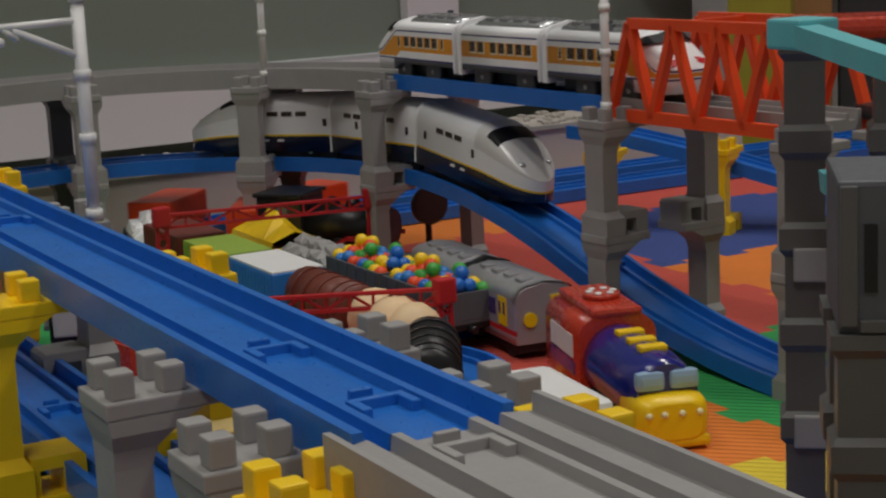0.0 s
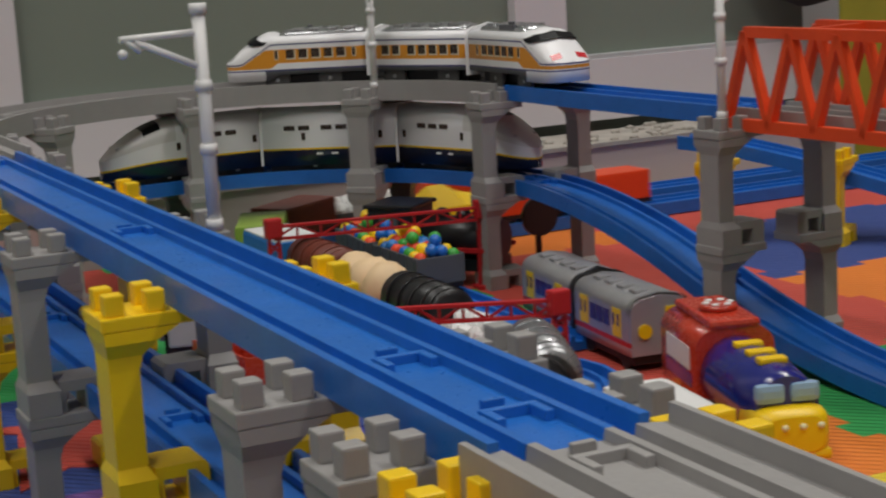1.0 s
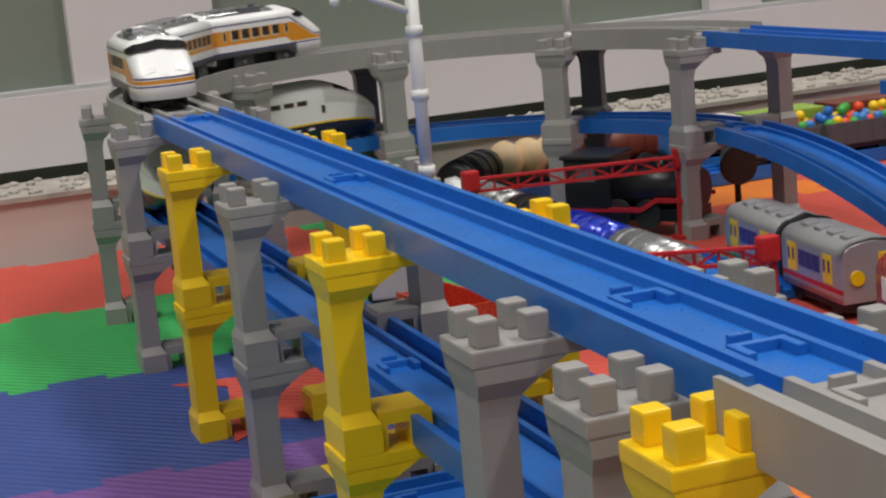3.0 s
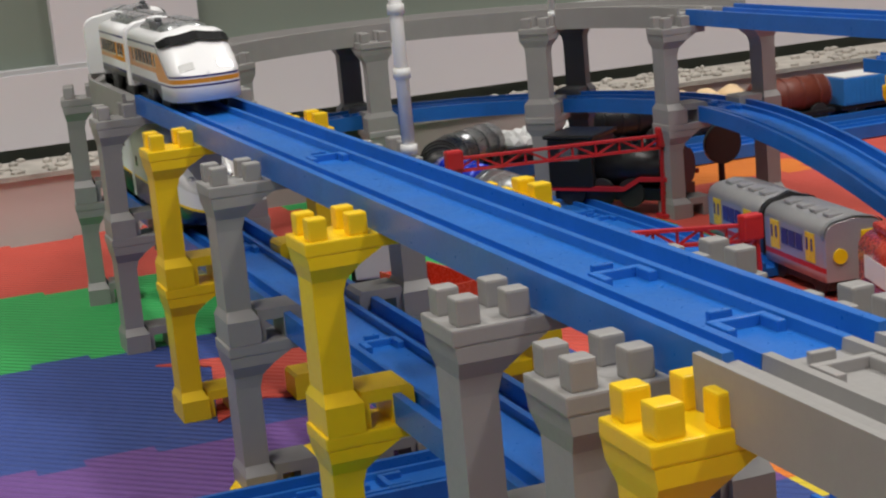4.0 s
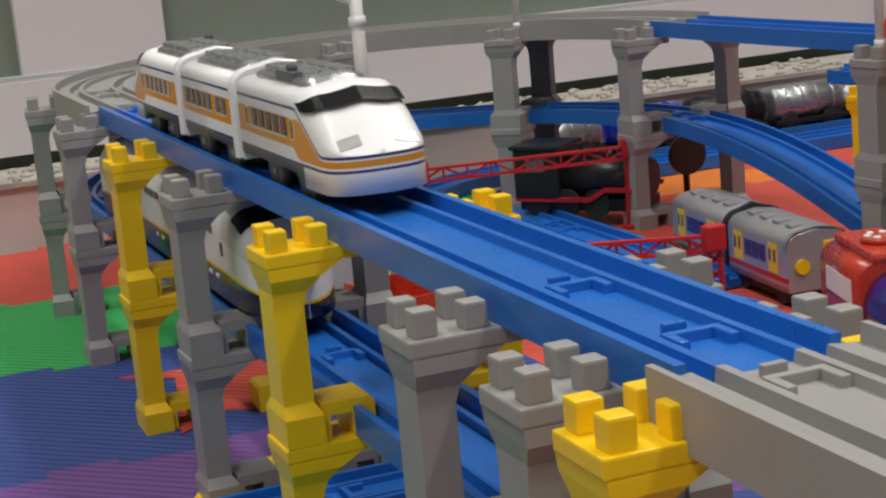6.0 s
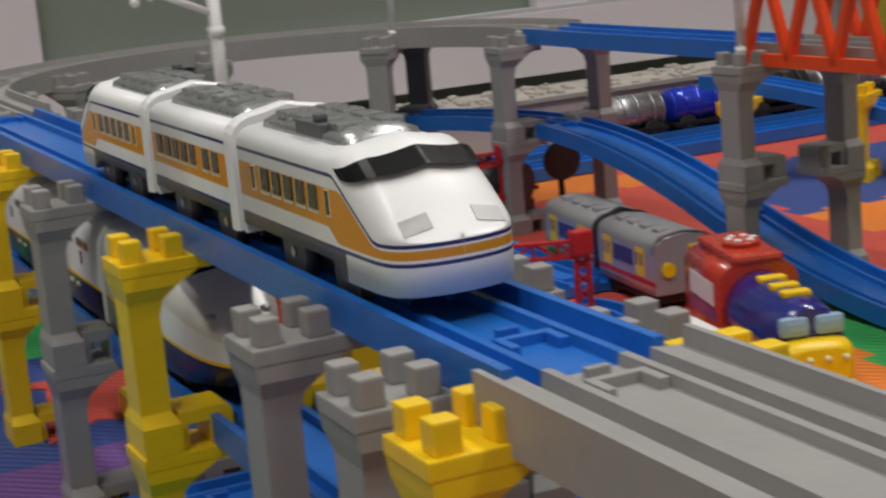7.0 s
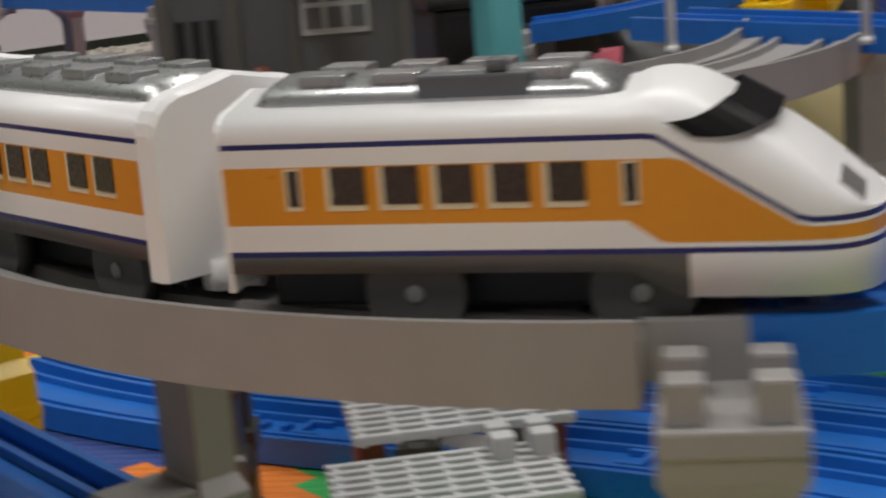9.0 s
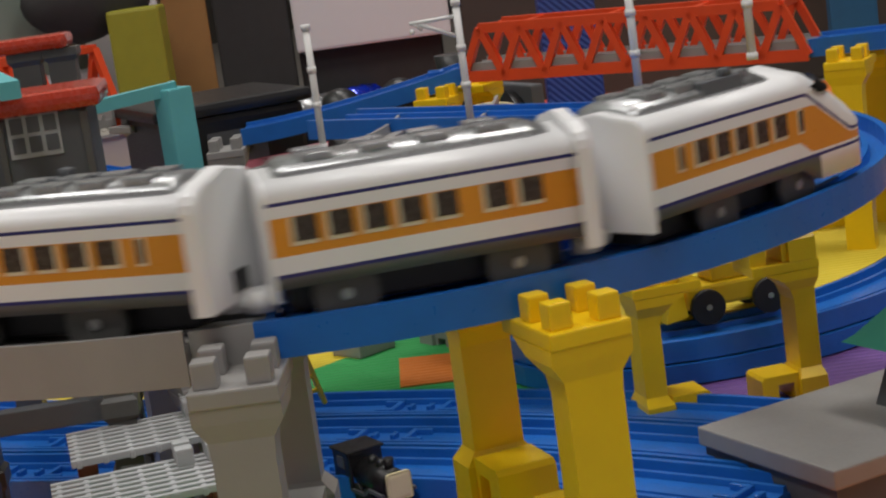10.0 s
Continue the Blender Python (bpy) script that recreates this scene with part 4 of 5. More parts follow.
def steam_engine(m, k=1.0, plate=None, label="black toy steam locomotive with red running board"):
    ob = thing("steam_engine", label, "toy train", m)
    bm = bmesh.new()
    tube(bm, (0, -0.012 * k, 0.026 * k), (0, 0.046 * k, 0.026 * k), 0.0145 * k, n=24)
    tube(bm, (0, 0.046 * k, 0.026 * k), (0, 0.050 * k, 0.026 * k), 0.0125 * k, n=24)
    boiler = part("boiler", bm, BLACK, ob)
    bm = bmesh.new()
    tube(bm, (0, 0.036 * k, 0.038 * k), (0, 0.036 * k, 0.050 * k), 0.0042 * k, 0.0052 * k, n=14)
    part("chimney", bm, BLACK, boiler)
    for y in (0.004, 0.020):
        bm = bmesh.new()
        ball(bm, (0, y * k, 0.041 * k), 0.0055 * k, 8)
        part("dome", bm, BLACK, boiler)
    bm = bmesh.new()
    box(bm, -0.018 * k, 0.018 * k, -0.046 * k, -0.012 * k, 0.012 * k, 0.047 * k, 0.0015 * k)
    cab = part("cab", bm, BLACK, ob)
    bm = bmesh.new()
    box(bm, -0.020 * k, 0.020 * k, -0.048 * k, -0.010 * k, 0.047 * k, 0.050 * k, 0.0012 * k)
    part("roof", bm, BLACK, cab)
    for sx in (-1, 1):
        bm = bmesh.new()
        box(bm, sx * 0.0180 * k - 0.0004, sx * 0.0180 * k + 0.0004, -0.036 * k, -0.022 * k, 0.032 * k, 0.043 * k)
        part("cab_window", bm, DGREY, cab)
        bm = bmesh.new()
        beam(bm, (sx * 0.0165 * k, -0.046 * k, 0.013 * k), (sx * 0.0165 * k, 0.010 * k, 0.013 * k), 0.003 * k, 0.003 * k)
        beam(bm, (sx * 0.0165 * k, 0.010 * k, 0.013 * k), (sx * 0.0165 * k, 0.022 * k, 0.020 * k), 0.003 * k, 0.003 * k)
        beam(bm, (sx * 0.0165 * k, 0.022 * k, 0.020 * k), (sx * 0.0165 * k, 0.050 * k, 0.020 * k), 0.003 * k, 0.003 * k)
        part("running_board", bm, RED if plate is None else DGREY, ob, "red running board" if plate is None else "")
        for y in (-0.03, -0.008, 0.014):
            bm = bmesh.new()
            tube(bm, (sx * 0.0120 * k, y * k, 0.010 * k), (sx * 0.0155 * k, y * k, 0.010 * k), 0.0098 * k, n=18)
            part("wheel", bm, RUBBER, ob)
    bm = bmesh.new()
    box(bm, -0.014 * k, 0.014 * k, -0.044 * k, 0.048 * k, 0.005 * k, 0.013 * k)
    part("frame", bm, BLACK, ob)
    if plate:
        bm = bmesh.new()
        box(bm, -0.0125 * k, 0.0125 * k, 0.050 * k, 0.0535 * k, 0.014 * k, 0.040 * k, 0.0016)
        part("front_plate", bm, plate, ob, "plain pale front plate")
    return ob


steam_engine(pose(0.344, 0.545, 0.006, 0, 0, 180 + 38), 1.05)
steam_engine(pose(0.119, 0.434, 0.006, 0, 0, 180 - 17), 0.95, PALEG, "black toy tank engine with a pale grey front plate")
steam_engine(pose(0.232, -0.372, 0.0, 0, 0, 165), 0.46, CREAM, "small dark toy engine with a cream front plate")

# black disc signal
ob = thing("disc_signal", "black round disc signal on a short post", "toy signal", pose(0.436, 0.560, 0))
bm = bmesh.new()
tube(bm, (0, -0.002, 0.035), (0, 0.002, 0.035), 0.0150, n=28)
part("disc", bm, BLACK, ob)
bm = bmesh.new()
tube(bm, (0, 0.003, 0), (0, 0.003, 0.034), 0.0025)
box(bm, -0.007, 0.007, -0.004, 0.010, 0, 0.003, 0.0008)
part("post", bm, BLACK, ob)

# small white bus beside the parked locomotive
ob = thing("toy_bus", "small white toy bus with a green stripe", "toy bus", pose(0.226, 0.066, 0, 0, 0, -8))
bm = bmesh.new()
box(bm, -0.017, 0.017, -0.036, 0.036, 0.006, 0.040, 0.005)
bus = part("body", bm, WHITE, ob)
for sx in (-1, 1):
    for i in range(4):
        bm = bmesh.new()
        box(bm, sx * 0.017 - 0.0005, sx * 0.017 + 0.0005, -0.030 + i * 0.015, -0.018 + i * 0.015, 0.024, 0.034)
        part("window", bm, GLASS, bus)
    bm = bmesh.new()
    box(bm, sx * 0.017 - 0.0005, sx * 0.017 + 0.0005, -0.031, 0.031, 0.015, 0.018)
    part("stripe", bm, GREEN, bus)
for y in (-0.022, 0.022):
    wheelset(ob, y)

# red tipper by the tank engine and the yellow ring plate
ob = thing("red_wagon", "red open toy wagon on the floor", "toy wagon", pose(0.116, 0.322, 0, 0, 0, 10))
bm = bmesh.new()
for a in ((-0.016, -0.0145, -0.03, 0.03, 0.010, 0.032), (0.0145, 0.016, -0.03, 0.03, 0.010, 0.032), (-0.0145, 0.0145, -0.03, -0.0285, 0.010, 0.031), (-0.0145, 0.0145, 0.0285, 0.03, 0.010, 0.031), (-0.0145, 0.0145, -0.0285, 0.0285, 0.010, 0.013)):
    box(bm, *a)
part("tub", bm, REDL, ob)
for y in (-0.018, 0.018):
    wheelset(ob, y)
bm = bmesh.new()
n = 40
rings = []
for r, z in ((0.034, 0.0005), (0.034, 0.0035), (0.060, 0.0035), (0.060, 0.0005)):
    rings.append([(r * math.cos(2 * math.pi * i / n), r * 0.8 * math.sin(2 * math.pi * i / n), z) for i in range(n)])
loft(bm, rings + [rings[0]], caps=False, smooth=False)
ob = tagged(part("ring_plate", finish(bm), YELLOW), "flat yellow plastic ring plate under the piers", "toy plate")
ob.matrix_basis = pose(0.006, 0.115, 0, 0, 0, 20)


# ---- truss bridges ----
def truss(a, b, h, half, mat, n, deck=True, name="truss_bridge"):
    A, B = Vector(a), Vector(b)
    d = (B - A).normalized()
    s = Vector((d.y, -d.x, 0))
    up = Vector((0, 0, h))
    ob = thing(name, "orange-red plastic truss bridge carrying a rail", "toy bridge", None, "truss bridges")
    for sd in (-1, 1):
        o = s * half * sd
        P, Q = A + o, B + o
        ln = (Q - P).length / n
        bm = bmesh.new()
        beam(bm, P, Q, 0.005, 0.007)
        beam(bm, P + d * ln * 0.5 + up, Q - d * ln * 0.5 + up, 0.005, 0.006)
        part("chord", bm, mat, ob)
        for i in range(n):
            p0, pm, p1 = P + d * ln * i, P + d * ln * (i + 0.5) + up, P + d * ln * (i + 1)
            for u, v in ((p0, pm), (pm, p1)):
                bm = bmesh.new()
                beam(bm, u, v, 0.0045, 0.0055, up=s)
                part("web_bar", bm, mat, ob)
    for i in range(1, n, 2):
        p = A + d * ((B - A).length * (i + 0.5) / n) + up
        bm = bmesh.new()
        beam(bm, p - s * half, p + s * half, 0.004, 0.004)
        part("cross_bar", bm, mat, ob)
    if deck:
        hd = math.atan2(-d.x, d.y)
        part("deck_rail", sweep(RAIL, [(*(A + Vector((0, 0, -0.002))), hd), (*(B + Vector((0, 0, -0.002))), hd)]), GREY, ob, "grey bridge deck rail")
    return ob


truss((XR + 0.014, 0.246, DECK + 0.002), (XR + 0.024, 0.098, DECK + 0.002), 0.052, 0.0262, ORED, 4)

# ---- second slope with its yellow supports ----
sl = [(0.590 + 0.165 * i / 12, 0.590 - 0.235 * i / 12, 0.070 - 0.070 * (i / 12) ** 1.35, math.atan2(-0.165, -0.235)) for i in range(13)]
rail("slope_rail", RAIL, sl, BLUE, "blue plastic slope rail coming down behind the bridge", GL)
pier(pose(0.600, 0.540, 0, 0, 0, 30), YELLOW, 1, (1, 0), "yellow")
pier(pose(0.670, 0.485, 0, 0, 0, 30), YELLOW, 1, (1, 0), "yellow")

# ---- the station tower inside the near bend ----
def stacked_leg(px, py, z1, half, tier=0.033):
    """A post of stacked blocks with a flange on each."""
    n = max(1, round(z1 / tier))
    h = z1 / n
    rings = []
    for i in range(n):
        for dz, k in ((0.0, 1.18), (0.10, 1.18), (0.16, 0.92), (0.80, 0.92), (0.88, 1.18), (0.999, 1.18)):
            r = half * k
            rings.append([(px - r, py - r, (i + dz) * h), (px + r, py - r, (i + dz) * h), (px + r, py + r, (i + dz) * h), (px - r, py + r, (i + dz) * h)])
    bm = bmesh.new()
    loft(bm, rings, smooth=False)
    return finish(bm)


LEGG = material("leg_grey_plastic", (0.11, 0.108, 0.103), 0.35)
tw = pose(0.148, -0.31, 0, 0, 0, -38)
tower = thing("station_tower", "dark grey plastic station tower with a red roof", "toy station", tw)
bm = bmesh.new()
box(bm, -0.066, 0.012, 0.0, 0.040, 0.150, 0.186, 0.0012)
tb = part("body", bm, DGREY, tower)
bm = bmesh.new()
box(bm, -0.021, 0.0, -0.0012, 0.0, 0.169, 0.187, 0.0003)
lb = part("panel", bm, PALEG, tb, "pale panel with window marks")
for i in range(3):
    for j in range(2):
        bm = bmesh.new()
        box(bm, -0.0195 + i * 0.0067, -0.0145 + i * 0.0067, -0.0018, -0.0012, 0.171 + j * 0.008, 0.1775 + j * 0.008)
        part("pane", bm, DGREY, lb)
bm = bmesh.new()
box(bm, -0.028, 0.018, -0.006, 0.046, 0.1862, 0.1945, 0.003)
part("roof", bm, REDL, tower, "glossy red roof")
for px, py in ((-0.060, 0.006), (0.004, 0.006), (-0.060, 0.034), (0.004, 0.034)):
    part("leg", stacked_leg(px, py, 0.150, 0.0065), LEGG, tower)
for z in (0.055, 0.105):
    bm = bmesh.new()
    box(bm, -0.058, 0.002, 0.002, 0.010, z, z + 0.010, 0.0006)
    part("tie", bm, DGREY, tower)
for x0, x1, z0, z1 in ((-0.0655, -0.0615, 0.152, 0.185), (-0.044, -0.040, 0.152, 0.185), (-0.025, -0.0225, 0.152, 0.185), (0.0085, 0.0115, 0.152, 0.185), (-0.061, 0.008, 0.1505, 0.1535)):
    part("wall_rib", box(bmesh.new(), x0, x1, -0.0016, 0.0002, z0, z1, 0.0004), LEGG, tb)
for i in range(3):
    part("recess", box(bmesh.new(), -0.060 + i * 0.005, -0.057 + i * 0.005, -0.0007, 0.0002, 0.160, 0.176), BLACK, tb)
bm = bmesh.new()
ball(bm, (-0.034, -0.006, 0.158), 0.0035, 6)
tube(bm, (-0.034, -0.006, 0.148), (-0.034, -0.006, 0.156), 0.003, n=8)
part("ornament", bm, BROWN, tower)

ob = thing("platform_gate", "teal plastic arch gate with a long arm", "toy gate", None)
bm = bmesh.new()
beam(bm, (0.150, -0.203, 0.172), (0.244, -0.259, 0.1815), 0.008, 0.006)
part("arm", bm, TEAL, ob)
bm = bmesh.new()
box(bm, 0.235, 0.249, -0.264, -0.252, 0.128, 0.1815, 0.001)
part("post", bm, TEAL, ob)
bm = bmesh.new()
beam(bm, (0.120, -0.325, 0.1985), (0.189, -0.146, 0.209), 0.008, 0.007)
box(bm, 0.181, 0.197, -0.158, -0.142, 0.204, 0.2135, 0.001)
part("side_arm", bm, TEAL, ob)
ob = thing("station_annex", "dark grey station wing with a red roof", "toy station", pose(0.228, -0.118, 0, 0, 0, -40))
bm = bmesh.new()
box(bm, -0.020, 0.045, -0.012, 0.018, 0.203, 0.2105, 0.003)
part("roof", bm, REDL, ob)
for px in (-0.008, 0.022, 0.040):
    part("leg", stacked_leg(px, 0, 0.203, 0.0075), LEGG, ob)
for z in (0.06, 0.12):
    bm = bmesh.new()
    box(bm, -0.012, 0.044, -0.0095, 0.0095, z, z + 0.012, 0.0008)
    part("tie", bm, GREY, ob)


# ---- inner viaduct and near-bend surroundings ----
iv = []
for i in range(15):
    t = i / 14
    iv.append((0.205 + 0.25 * t, -0.298 + 0.075 * t - 0.045 * math.sin(math.pi * t), DECK - 0.004, math.atan2(-0.25, 0.075 - 0.045 * math.pi * math.cos(math.pi * t))))
rail("viaduct_curve", VIADUCT, iv, GREY, "curved grey plastic viaduct rail behind the near bend", GT)
pier(pose(0.200, -0.288, -0.004, 0, 0, 70), GREY, 2, (1, 1), "grey")
pier(pose(0.44, -0.235, -0.004, 0, 0, 80), GREY, 2, (1, 1), "grey")
bm = bmesh.new()
for o in (-0.005, 0.005):
    beam(bm, (0.243 + o, -0.290, 0.118), (0.295 + o, -0.262, 0.012), 0.0022, 0.0022, up=(1, 0, 0))
for i in range(12):
    t = i / 12
    x, y, z = 0.243 + 0.052 * t, -0.290 + 0.028 * t, 0.116 - 0.104 * t
    beam(bm, (x - 0.005, y, z), (x + 0.005, y, z), 0.0018, 0.0018)
ob = thing("toy_ladder", "yellow plastic ladder leaning against the viaduct", "toy ladder")
part("ladder_frame", bm, YELLOW, ob)
bm = bmesh.new()
box(bm, 0.232, 0.252, -0.298, -0.284, 0.112, 0.124, 0.002)
part("hook", bm, YELLOW, ob)

def near_curve(t):
    """A line of floor track that swings under the near bend."""
    u = 1 - t
    return (0.125 * u ** 3 + 0.42 * u * u * t + 0.81 * u * t * t + 0.285 * t ** 3,
            -0.03 * u ** 3 - 0.66 * u * u * t - 0.90 * u * t * t - 0.54 * t ** 3)


for k in range(3):
    for seg in range(3):
        st = []
        for i in range(8):
            t = (seg + i / 7) / 3
            x, y = near_curve(t)
            xa, ya = near_curve(t - 0.01)
            xb, yb = near_curve(t + 0.01)
            n = math.hypot(xb - xa, yb - ya)
            dx, dy = (xb - xa) / n, (yb - ya) / n
            st.append((x - dy * 0.043 * k, y + dx * 0.043 * k, 0.001 + 0.0002 * k, math.atan2(-dx, dy)))
        rail("floor_rail", RAIL, st, BLUE, "blue plastic curved rail on the foam mats", "near floor tracks")
bm = bmesh.new()
box(bm, 0.397, 0.425, -0.180, -0.155, 0, 0.010, 0.001)
tagged(part("plain_block", bm, GREY), "small pale grey plastic block on a green mat", "toy block")

# oval loop with yellow infill plate
n = 48
ov = lambda a, r: (0.56 + (0.155 + r) * math.cos(a), -0.335 + (0.095 + r) * math.sin(a))
for z0, k in ((0.001, 0), (0.0125, 1)):
    bm = bmesh.new()
    rings = []
    for u, v in RAIL:
        rings.append([(*ov(2 * math.pi * i / n, u - 0.002 * k), z0 + v) for i in range(n)])
    loft(bm, rings + [rings[0]], caps=False, smooth=False)
    tagged(part("oval_rail", finish(bm), BLUE), "blue plastic oval of rail stacked on another", "toy track", "near floor tracks")
bm = bmesh.new()
v = [bm.verts.new((*ov(2 * math.pi * i / n, -0.024), 0.0225)) for i in range(n)]
bm.faces.new(v)
r = bmesh.ops.extrude_face_region(bm, geom=bm.faces[:])
for e in r["geom"]:
    if isinstance(e, bmesh.types.BMVert):
        e.co.z -= 0.021
tagged(part("infill_plate", finish(bm), FYELL), "yellow foam plate filling the oval of rail", "toy plate")

pier(pose(0.3975, -0.440, 0, 0, 0, -32), YELLOW, 2, (2, 3), "yellow")
ob = thing("loader_truck", "yellow toy loader with black wheels", "toy truck", pose(0.47, -0.39, 0.023, 0, 0, 60))
bm = bmesh.new()
box(bm, -0.012, 0.012, -0.028, 0.028, 0.008, 0.020, 0.002)
box(bm, -0.010, 0.010, -0.010, 0.012, 0.020, 0.030, 0.002)
part("body", bm, YELLOW, ob)
bm = bmesh.new()
loft(bm, [[(-0.014, 0.028, 0.006), (0.014, 0.028, 0.006), (0.014, 0.030, 0.022), (-0.014, 0.030, 0.022)], [(-0.014, 0.040, 0.004), (0.014, 0.040, 0.004), (0.014, 0.036, 0.020), (-0.014, 0.036, 0.020)]], smooth=False)
part("bucket", finish(bm), YELLOW, ob)
for y in (-0.017, 0.017):
    wheelset(ob, y)

# light grey slab with a green-roofed block
ob = thing("station_platform", "light grey toy platform slab with a dark skirt", "toy platform", pose(0.352, -0.545, 0, 0, 0, -17))
bm = bmesh.new()
box(bm, -0.055, 0.065, -0.040, 0.045, 0.014, 0.022, 0.001)
part("slab", bm, GREY, ob)
bm = bmesh.new()
box(bm, -0.053, 0.063, -0.038, 0.043, 0, 0.014)
part("skirt", bm, DGREY, ob)
ob = thing("platform_kiosk", "dark grey kiosk with a green roof on the platform", "toy kiosk", pose(0.378, -0.562, 0.022, 0, 0, -17))
bm = bmesh.new()
loft(bm, [[(-0.020, -0.018, 0), (0.02, -0.018, 0), (0.02, 0.018, 0), (-0.02, 0.018, 0)], [(-0.013, -0.012, 0.028), (0.013, -0.012, 0.028), (0.013, 0.012, 0.028), (-0.013, 0.012, 0.028)]], smooth=False)
k = part("base", finish(bm), DGREY, ob)
bm = bmesh.new()
loft(bm, [[(-0.030, -0.024, 0.028), (0.03, -0.024, 0.028), (0.03, 0.024, 0.028), (-0.03, 0.024, 0.028)], [(-0.026, -0.020, 0.031), (0.026, -0.020, 0.031), (0.026, 0.020, 0.031), (-0.026, 0.020, 0.031)], [(-0.012, -0.010, 0.044), (0.012, -0.010, 0.044), (0.012, 0.010, 0.044), (-0.012, 0.010, 0.044)]], smooth=False)
part("roof", finish(bm), material("teal_green", (0.02, 0.20, 0.13), 0.4), ob, "teal-green hipped roof")
bm = bmesh.new()
box(bm, -0.004, 0.004, -0.0195, -0.0150, 0.004, 0.022, 0.0005)
part("notice", bm, YELLOW, ob, "yellow notice board")

# grey grid decks beside the near pier
for gx, gy, gz, rz in ((0.150, -0.335, 0.050, -30), (0.118, -0.372, 0.044, -30)):
    ob = thing("grid_deck", "light grey plastic grid deck with studs", "toy deck", pose(gx, gy, 0, 0, 0, rz), "grid decks")
    if "slat" not in PROTO:
        PROTO["slat"] = mesh_only(part("slat", box(bmesh.new(), -0.034, 0.034, -0.0013, 0.0013, 0, 0.003, 0.0004), PALEG))
        PROTO["bar"] = mesh_only(part("bar", box(bmesh.new(), -0.001, 0.001, -0.022, 0.023, 0, 0.0029, 0.0003), PALEG))
    for i in range(8):
        o = new("slat", PROTO["slat"])
        o.parent, o.matrix_basis = ob, pose(0, -0.0205 + i * 0.006, gz)
    for i in range(7):
        o = new("bar", PROTO["bar"])
        o.parent, o.matrix_basis = ob, pose(-0.031 + i * 0.0105, 0, gz - 0.0005)
    for sx, sy in ((0.018, 0.012), (0.030, 0.012), (0.018, 0.022), (0.030, 0.022)):
        bm = bmesh.new()
        box(bm, sx - 0.0035, sx + 0.0035, sy - 0.0035, sy + 0.0035, gz + 0.0024, gz + 0.010, 0.0007)
        part("stud", bm, PALEG, ob)
    for sx in (-0.028, 0.028):
        bm = bmesh.new()
        box(bm, sx - 0.004, sx + 0.004, -0.016, 0.016, 0, gz, 0.0006)
        part("support", bm, BROWN, ob)

# yellow ore wagon, tram and the far bridge
ob = thing("ore_wagon", "yellow toy hopper wagon with two heaps", "toy wagon", pose(0.675, -0.315, 0.001, 0, 0, 48))
bm = bmesh.new()
loft(bm, [[(-0.014, -0.036, 0.014), (0.014, -0.036, 0.014), (0.014, 0.036, 0.014), (-0.014, 0.036, 0.014)], [(-0.018, -0.040, 0.034), (0.018, -0.040, 0.034), (0.018, 0.040, 0.034), (-0.018, 0.040, 0.034)]], smooth=False)
part("hopper", finish(bm), YELLOW, ob)
for y in (-0.018, 0.018):
    bm = bmesh.new()
    bmesh.ops.create_cone(bm, cap_ends=True, segments=8, radius1=0.019, radius2=0.001, depth=0.014, matrix=Matrix.Translation((0, y, 0.040)))
    part("heap", bm, YELLOW, ob)
bm = bmesh.new()
box(bm, -0.014, 0.014, -0.036, 0.036, 0.008, 0.014)
part("chassis", bm, BLACK, ob)
for y in (-0.024, 0.024):
    wheelset(ob, y)
ob = thing("crane_car", "dark red and orange toy car with a glazed cabin", "toy train", pose(0.80, -0.27, 0.0, 0, 0, 48))
bm = bmesh.new()
box(bm, -0.020, 0.020, -0.045, 0.045, 0.008, 0.034, 0.002)
part("body", bm, BROWN, ob)
bm = bmesh.new()
box(bm, -0.017, 0.017, -0.030, 0.030, 0.034, 0.058, 0.001)
part("cabin", bm, DGREY, ob)
bm = bmesh.new()
box(bm, -0.021, 0.021, -0.036, 0.036, 0.058, 0.072, 0.002)
part("roof", bm, ORED, ob, "orange roof box")
for y in (-0.028, 0.028):
    wheelset(ob, y)

truss((0.562, -0.142, 0.142), (0.640, -0.345, 0.136), 0.030, 0.020, ORED, 8, name="far_truss_bridge")
for px, py in ((0.560, -0.125), (0.655, -0.365)):
    pier(pose(px, py, 0.0, 0, 0, 20), YELLOW, 2, (1, 1), "yellow")
rail("straight_rail", RAIL, [(0.64, -0.34, 0.134, math.radians(-150)), (0.78, -0.56, 0.134, math.radians(-150))], BLUE, "blue plastic rail beyond the far bridge", GT)
rail("slope_rail", RAIL, [(0.452 + 0.105 * i / 8, -0.033 - 0.10 * i / 8, 0.118 + 0.020 * (i / 8) ** 1.5, math.radians(-134)) for i in range(9)], BLUE, "blue plastic slope rail climbing to the far bridge", GT)
pier(pose(0.452, -0.020, -0.014, 0, 0, 45), GREY, 2, (1, 1), "grey")

ob = thing("arch_board", "cream plastic station gable with a round arch", "toy station", pose(0.495, -0.212, 0, 0, 0, -46))
bm = bmesh.new()
prof = [(-0.040, 0.0), (0.040, 0.0), (0.040, 0.121), (0.026, 0.121)]
prof += [(0.024 * math.cos(a), 0.121 + 0.011 * math.sin(a)) for a in [math.pi * i / 12 for i in range(13)]]
prof += [(-0.040, 0.121)]
lo = [bm.verts.new((x, 0, z)) for x, z in prof]
hi = [bm.verts.new((x, 0.006, z)) for x, z in prof]
bm.faces.new(lo)
bm.faces.new(hi[::-1])
for i in range(len(prof)):
    bm.faces.new((lo[i], hi[i], hi[(i + 1) % len(prof)], lo[(i + 1) % len(prof)]))
part("gable", finish(bm), CREAM, ob)

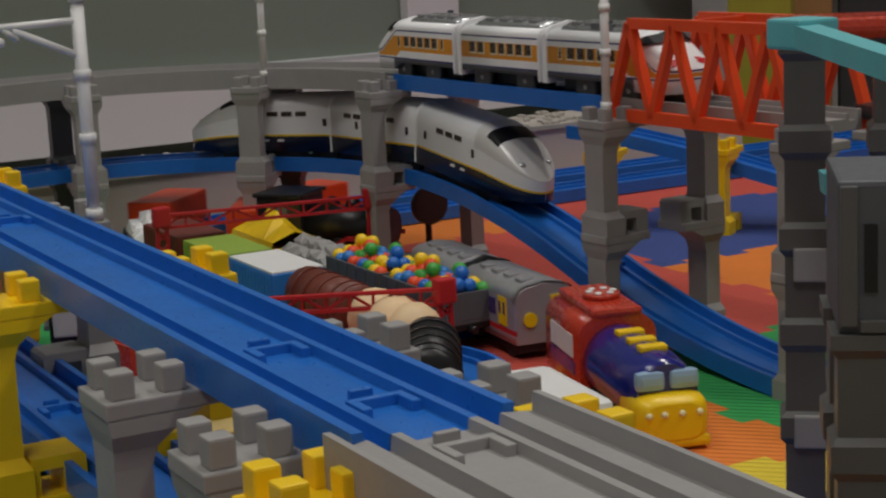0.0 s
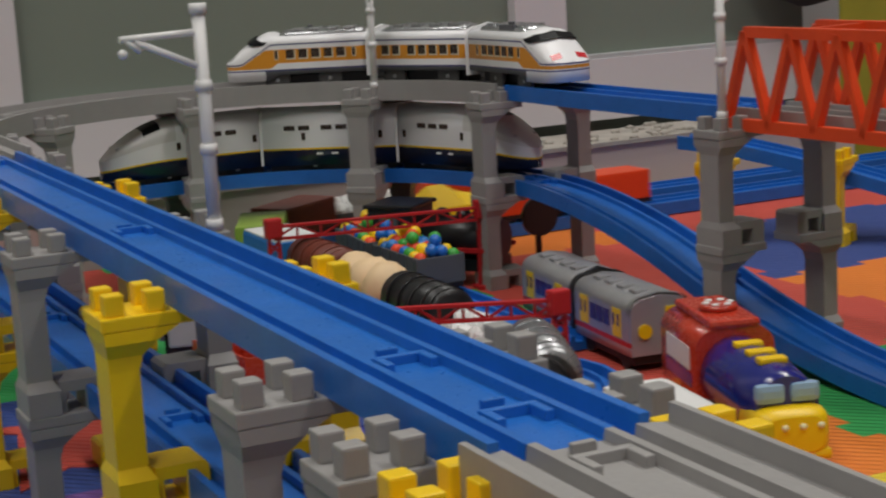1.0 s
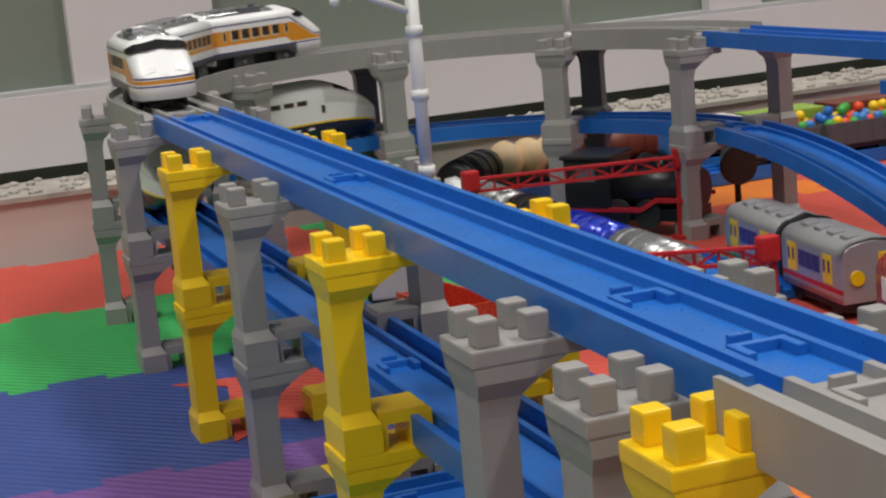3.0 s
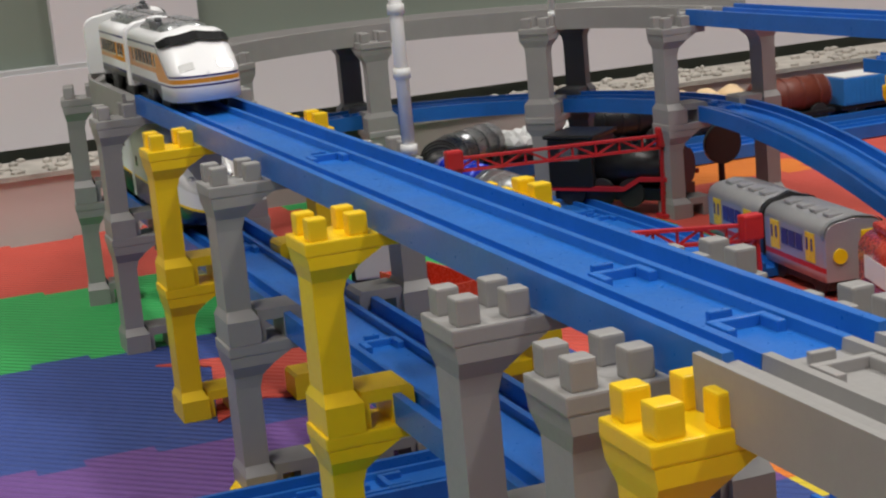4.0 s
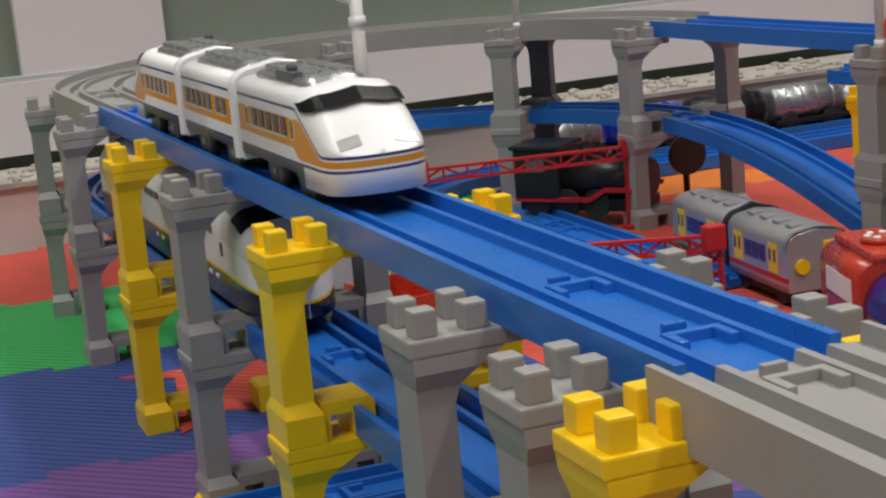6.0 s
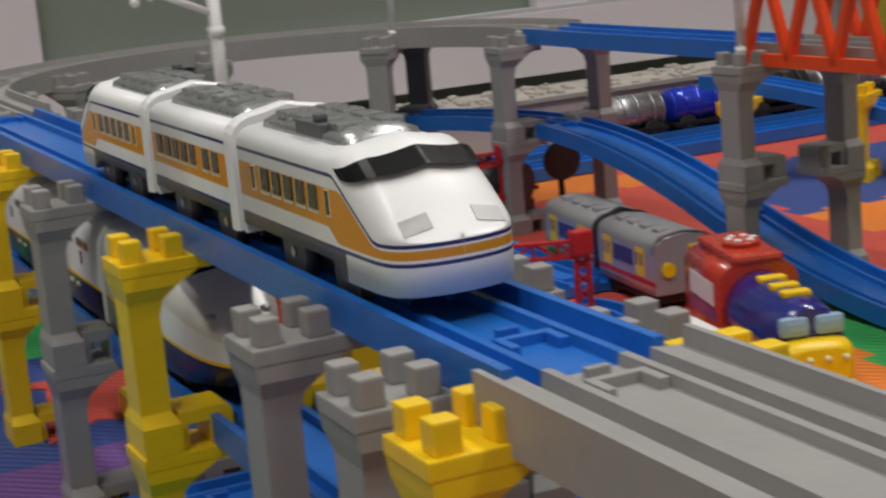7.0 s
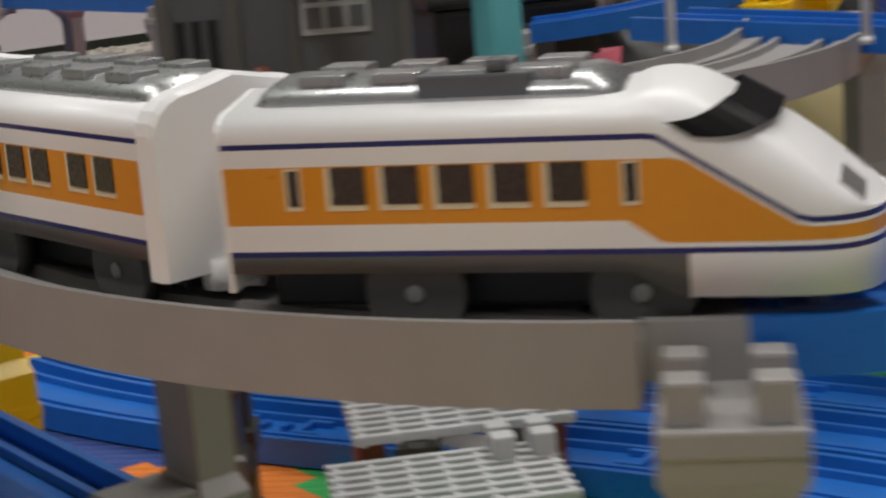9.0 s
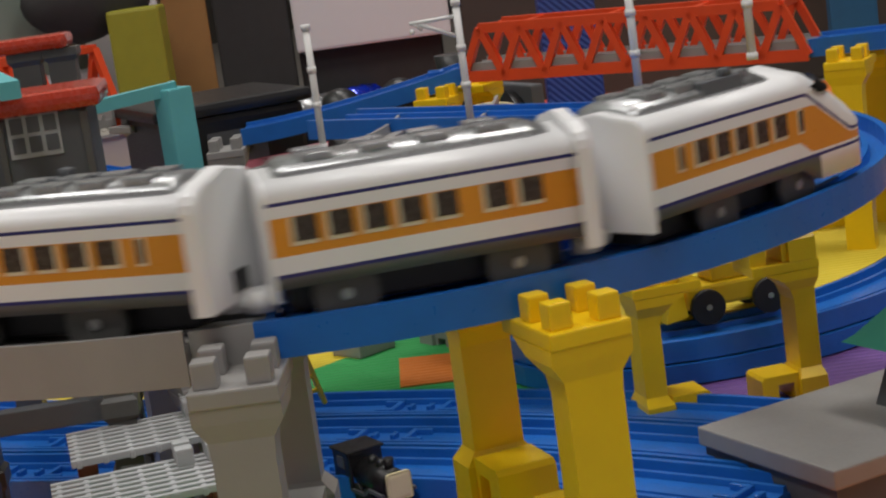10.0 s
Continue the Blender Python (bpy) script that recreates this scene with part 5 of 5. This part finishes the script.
steam_engine(pose(0.560, 0.010, 0.0, 0, 0, -110), 2.9, DGREY, "large black model steam engine behind the layout")
ob = thing("turntable_cover", "flat pink plastic round cover", "toy plate", pose(0.50, 0.03, 0))
bm = bmesh.new()
tube(bm, (0, 0, 0.0), (0, 0, 0.103), 0.060, 0.058, n=36)
part("cover", bm, material("pink_plastic", (0.55, 0.12, 0.17), 0.45), ob)
mast(pose(0.308, -0.281, DECK + 0.008, 0, 0, 135) @ Matrix.Scale(0.68, 4), 0)
mast(pose(0.3605, -0.331, DECK + 0.0065, 0, 0, -40) @ Matrix.Scale(0.72, 4), 1)
mast(pose(0.430, -0.380, DECK + 0.0065, 0, 0, 140) @ Matrix.Scale(0.80, 4), 1)
mast(pose(0.590, -0.335, DECK + 0.0065, 0, 0, 135), 0)

# ---- room beyond the layout ----
def upright(name, x0, y0, x1, y1, z0, z1, depth, mat, label, category):
    L = math.hypot(x1 - x0, y1 - y0)
    ob = tagged(part(name, box(bmesh.new(), 0, L, 0, depth, z0, z1, 0.004), mat), label, category)
    ob.matrix_basis = pose(x0, y0, 0, 0, 0, math.degrees(math.atan2(y1 - y0, x1 - x0)))
    return ob


WOOD = material("varnished_wood", (0.30, 0.15, 0.045), 0.5, vary=0.3, scale=14)
DCLOTH = material("dark_cloth", (0.035, 0.033, 0.032), 0.9, vary=0.3, scale=8)
BROWNW = material("brown_board", (0.062, 0.046, 0.036), 0.7, vary=0.2, scale=6)
PAPER = material("white_board", (0.72, 0.70, 0.70), 0.6, vary=0.04, scale=4)
# added board that fills the dark brown area below the inner viaduct
upright("low_panel", 0.360, -0.025, 0.505, -0.165, 0.0, 0.104, 0.012, BROWNW, "low dark brown panel added behind the grey viaduct", "panel")
upright("pillar", 0.985, 1.006, 1.069, 0.912, -0.012, 1.6, 0.10, PAPER, "square white painted pillar", "pillar")
upright("wood_post", 1.072, 0.908, 1.118, 0.874, -0.012, 1.6, 0.06, WOOD, "varnished wooden door post", "post")
upright("grey_cupboard", 1.122, 0.868, 1.195, 0.806, -0.012, 1.4, 0.06, DCLOTH, "dark grey cupboard side", "cupboard")
upright("white_panel_board", 1.195, 0.800, 1.335, 0.655, 0.10, 0.8, 0.02, PAPER, "plain white board leaning upright", "board")
upright("board_stand", 1.21, 0.815, 1.34, 0.68, -0.012, 0.10, 0.05, DCLOTH, "dark low stand below the white board", "stand")
upright("brown_cabinet", 1.345, 0.645, 1.75, 0.0, -0.012, 1.2, 0.08, BROWNW, "dark brown wooden cabinet front", "cabinet")
upright("blue_box", 1.19, 0.37, 1.235, 0.325, -0.012, 0.16, 0.05, FBLUE, "blue storage box on the floor", "box")
upright("blue_curtain", 1.505, 0.20, 1.545, 0.16, -0.012, 0.9, 0.02, material("blue_cloth", (0.015, 0.10, 0.22), 0.8), "hanging dark blue cloth", "cloth")
upright("lime_bin", 0.925, 0.815, 0.970, 0.770, -0.012, 0.19, 0.05, material("lime_bin_plastic", (0.30, 0.28, 0.02), 0.5), "olive-yellow plastic bin by the wall", "bin")
upright("brown_cabinet", 1.75, 0.0, 1.95, -0.6, -0.012, 1.2, 0.08, BROWNW, "dark brown wooden cabinet front", "cabinet")

# dark rounded bag on the ledge behind the bridge
ob = thing("black_bag", "black soft bag hanging on the wall above the ledge", "bag", pose(0.935, 0.862, 0.162))
bm = bmesh.new()
ball(bm, (0, 0, 0.045), 0.075, 12, squash=(1.2, 0.5, 0.65))
for v in bm.verts:
    v.co.z += 0.006 * noise.noise(v.co * 22)
part("bag", bm, DCLOTH, ob)
bm = bmesh.new()
for x in (-0.03, 0.03):
    tube(bm, (x, 0.02, 0.085), (x * 0.6, 0.034, 0.150), 0.004, n=8)
tube(bm, (-0.018, 0.034, 0.150), (0.018, 0.034, 0.150), 0.004, n=8)
part("strap", bm, BLACK, ob)


def motions():
    times = [i * 0.25 for i in range(41)]
    for i, ob in enumerate(express):
        rows = []
        for t in times:
            s = run_at(RUN_UP, t) - (0.0565, 0.123 + 0.0425, 0.123 + 0.095 + 0.0565)[i]
            m = car_pose(s, 0.045, DECK + 0.005)
            rows.append((t, m @ pose(0, 0, 0, 0, 0, 180) if i == 2 else m))
        walk(ob, rows)
    for i, ob in enumerate(bullet):
        rows = []
        for t in times:
            s = run_at(RUN_LOW, t) - (0.064, 0.128 + 0.056, 0.128 + 0.112 + 0.066)[i]
            m = low_pose(s)
            rows.append((t, m @ pose(0, 0, 0, 0, 0, 180) if i == 2 else m))
        walk(ob, rows)
    for line, train, lead in ((LINE_A, FREIGHT_A, 0.44 + 6 * 0.081), (LINE_B, FREIGHT_B, 0.75 + 2 * 0.081)):
        for i, (kind, ob) in enumerate(train):
            rows = []
            for t in times:
                s = lead - 0.081 * i + 0.187 * t
                xa, ya, _ = line(s - 0.022)
                xb, yb, _ = line(s + 0.022)
                a = math.atan2(-(xb - xa), yb - ya)
                rows.append((t, Matrix.Translation(((xa + xb) / 2, (ya + yb) / 2, 0.006)) @ Matrix.Rotation(a, 4, "Z")))
            walk(ob, rows)


motions()
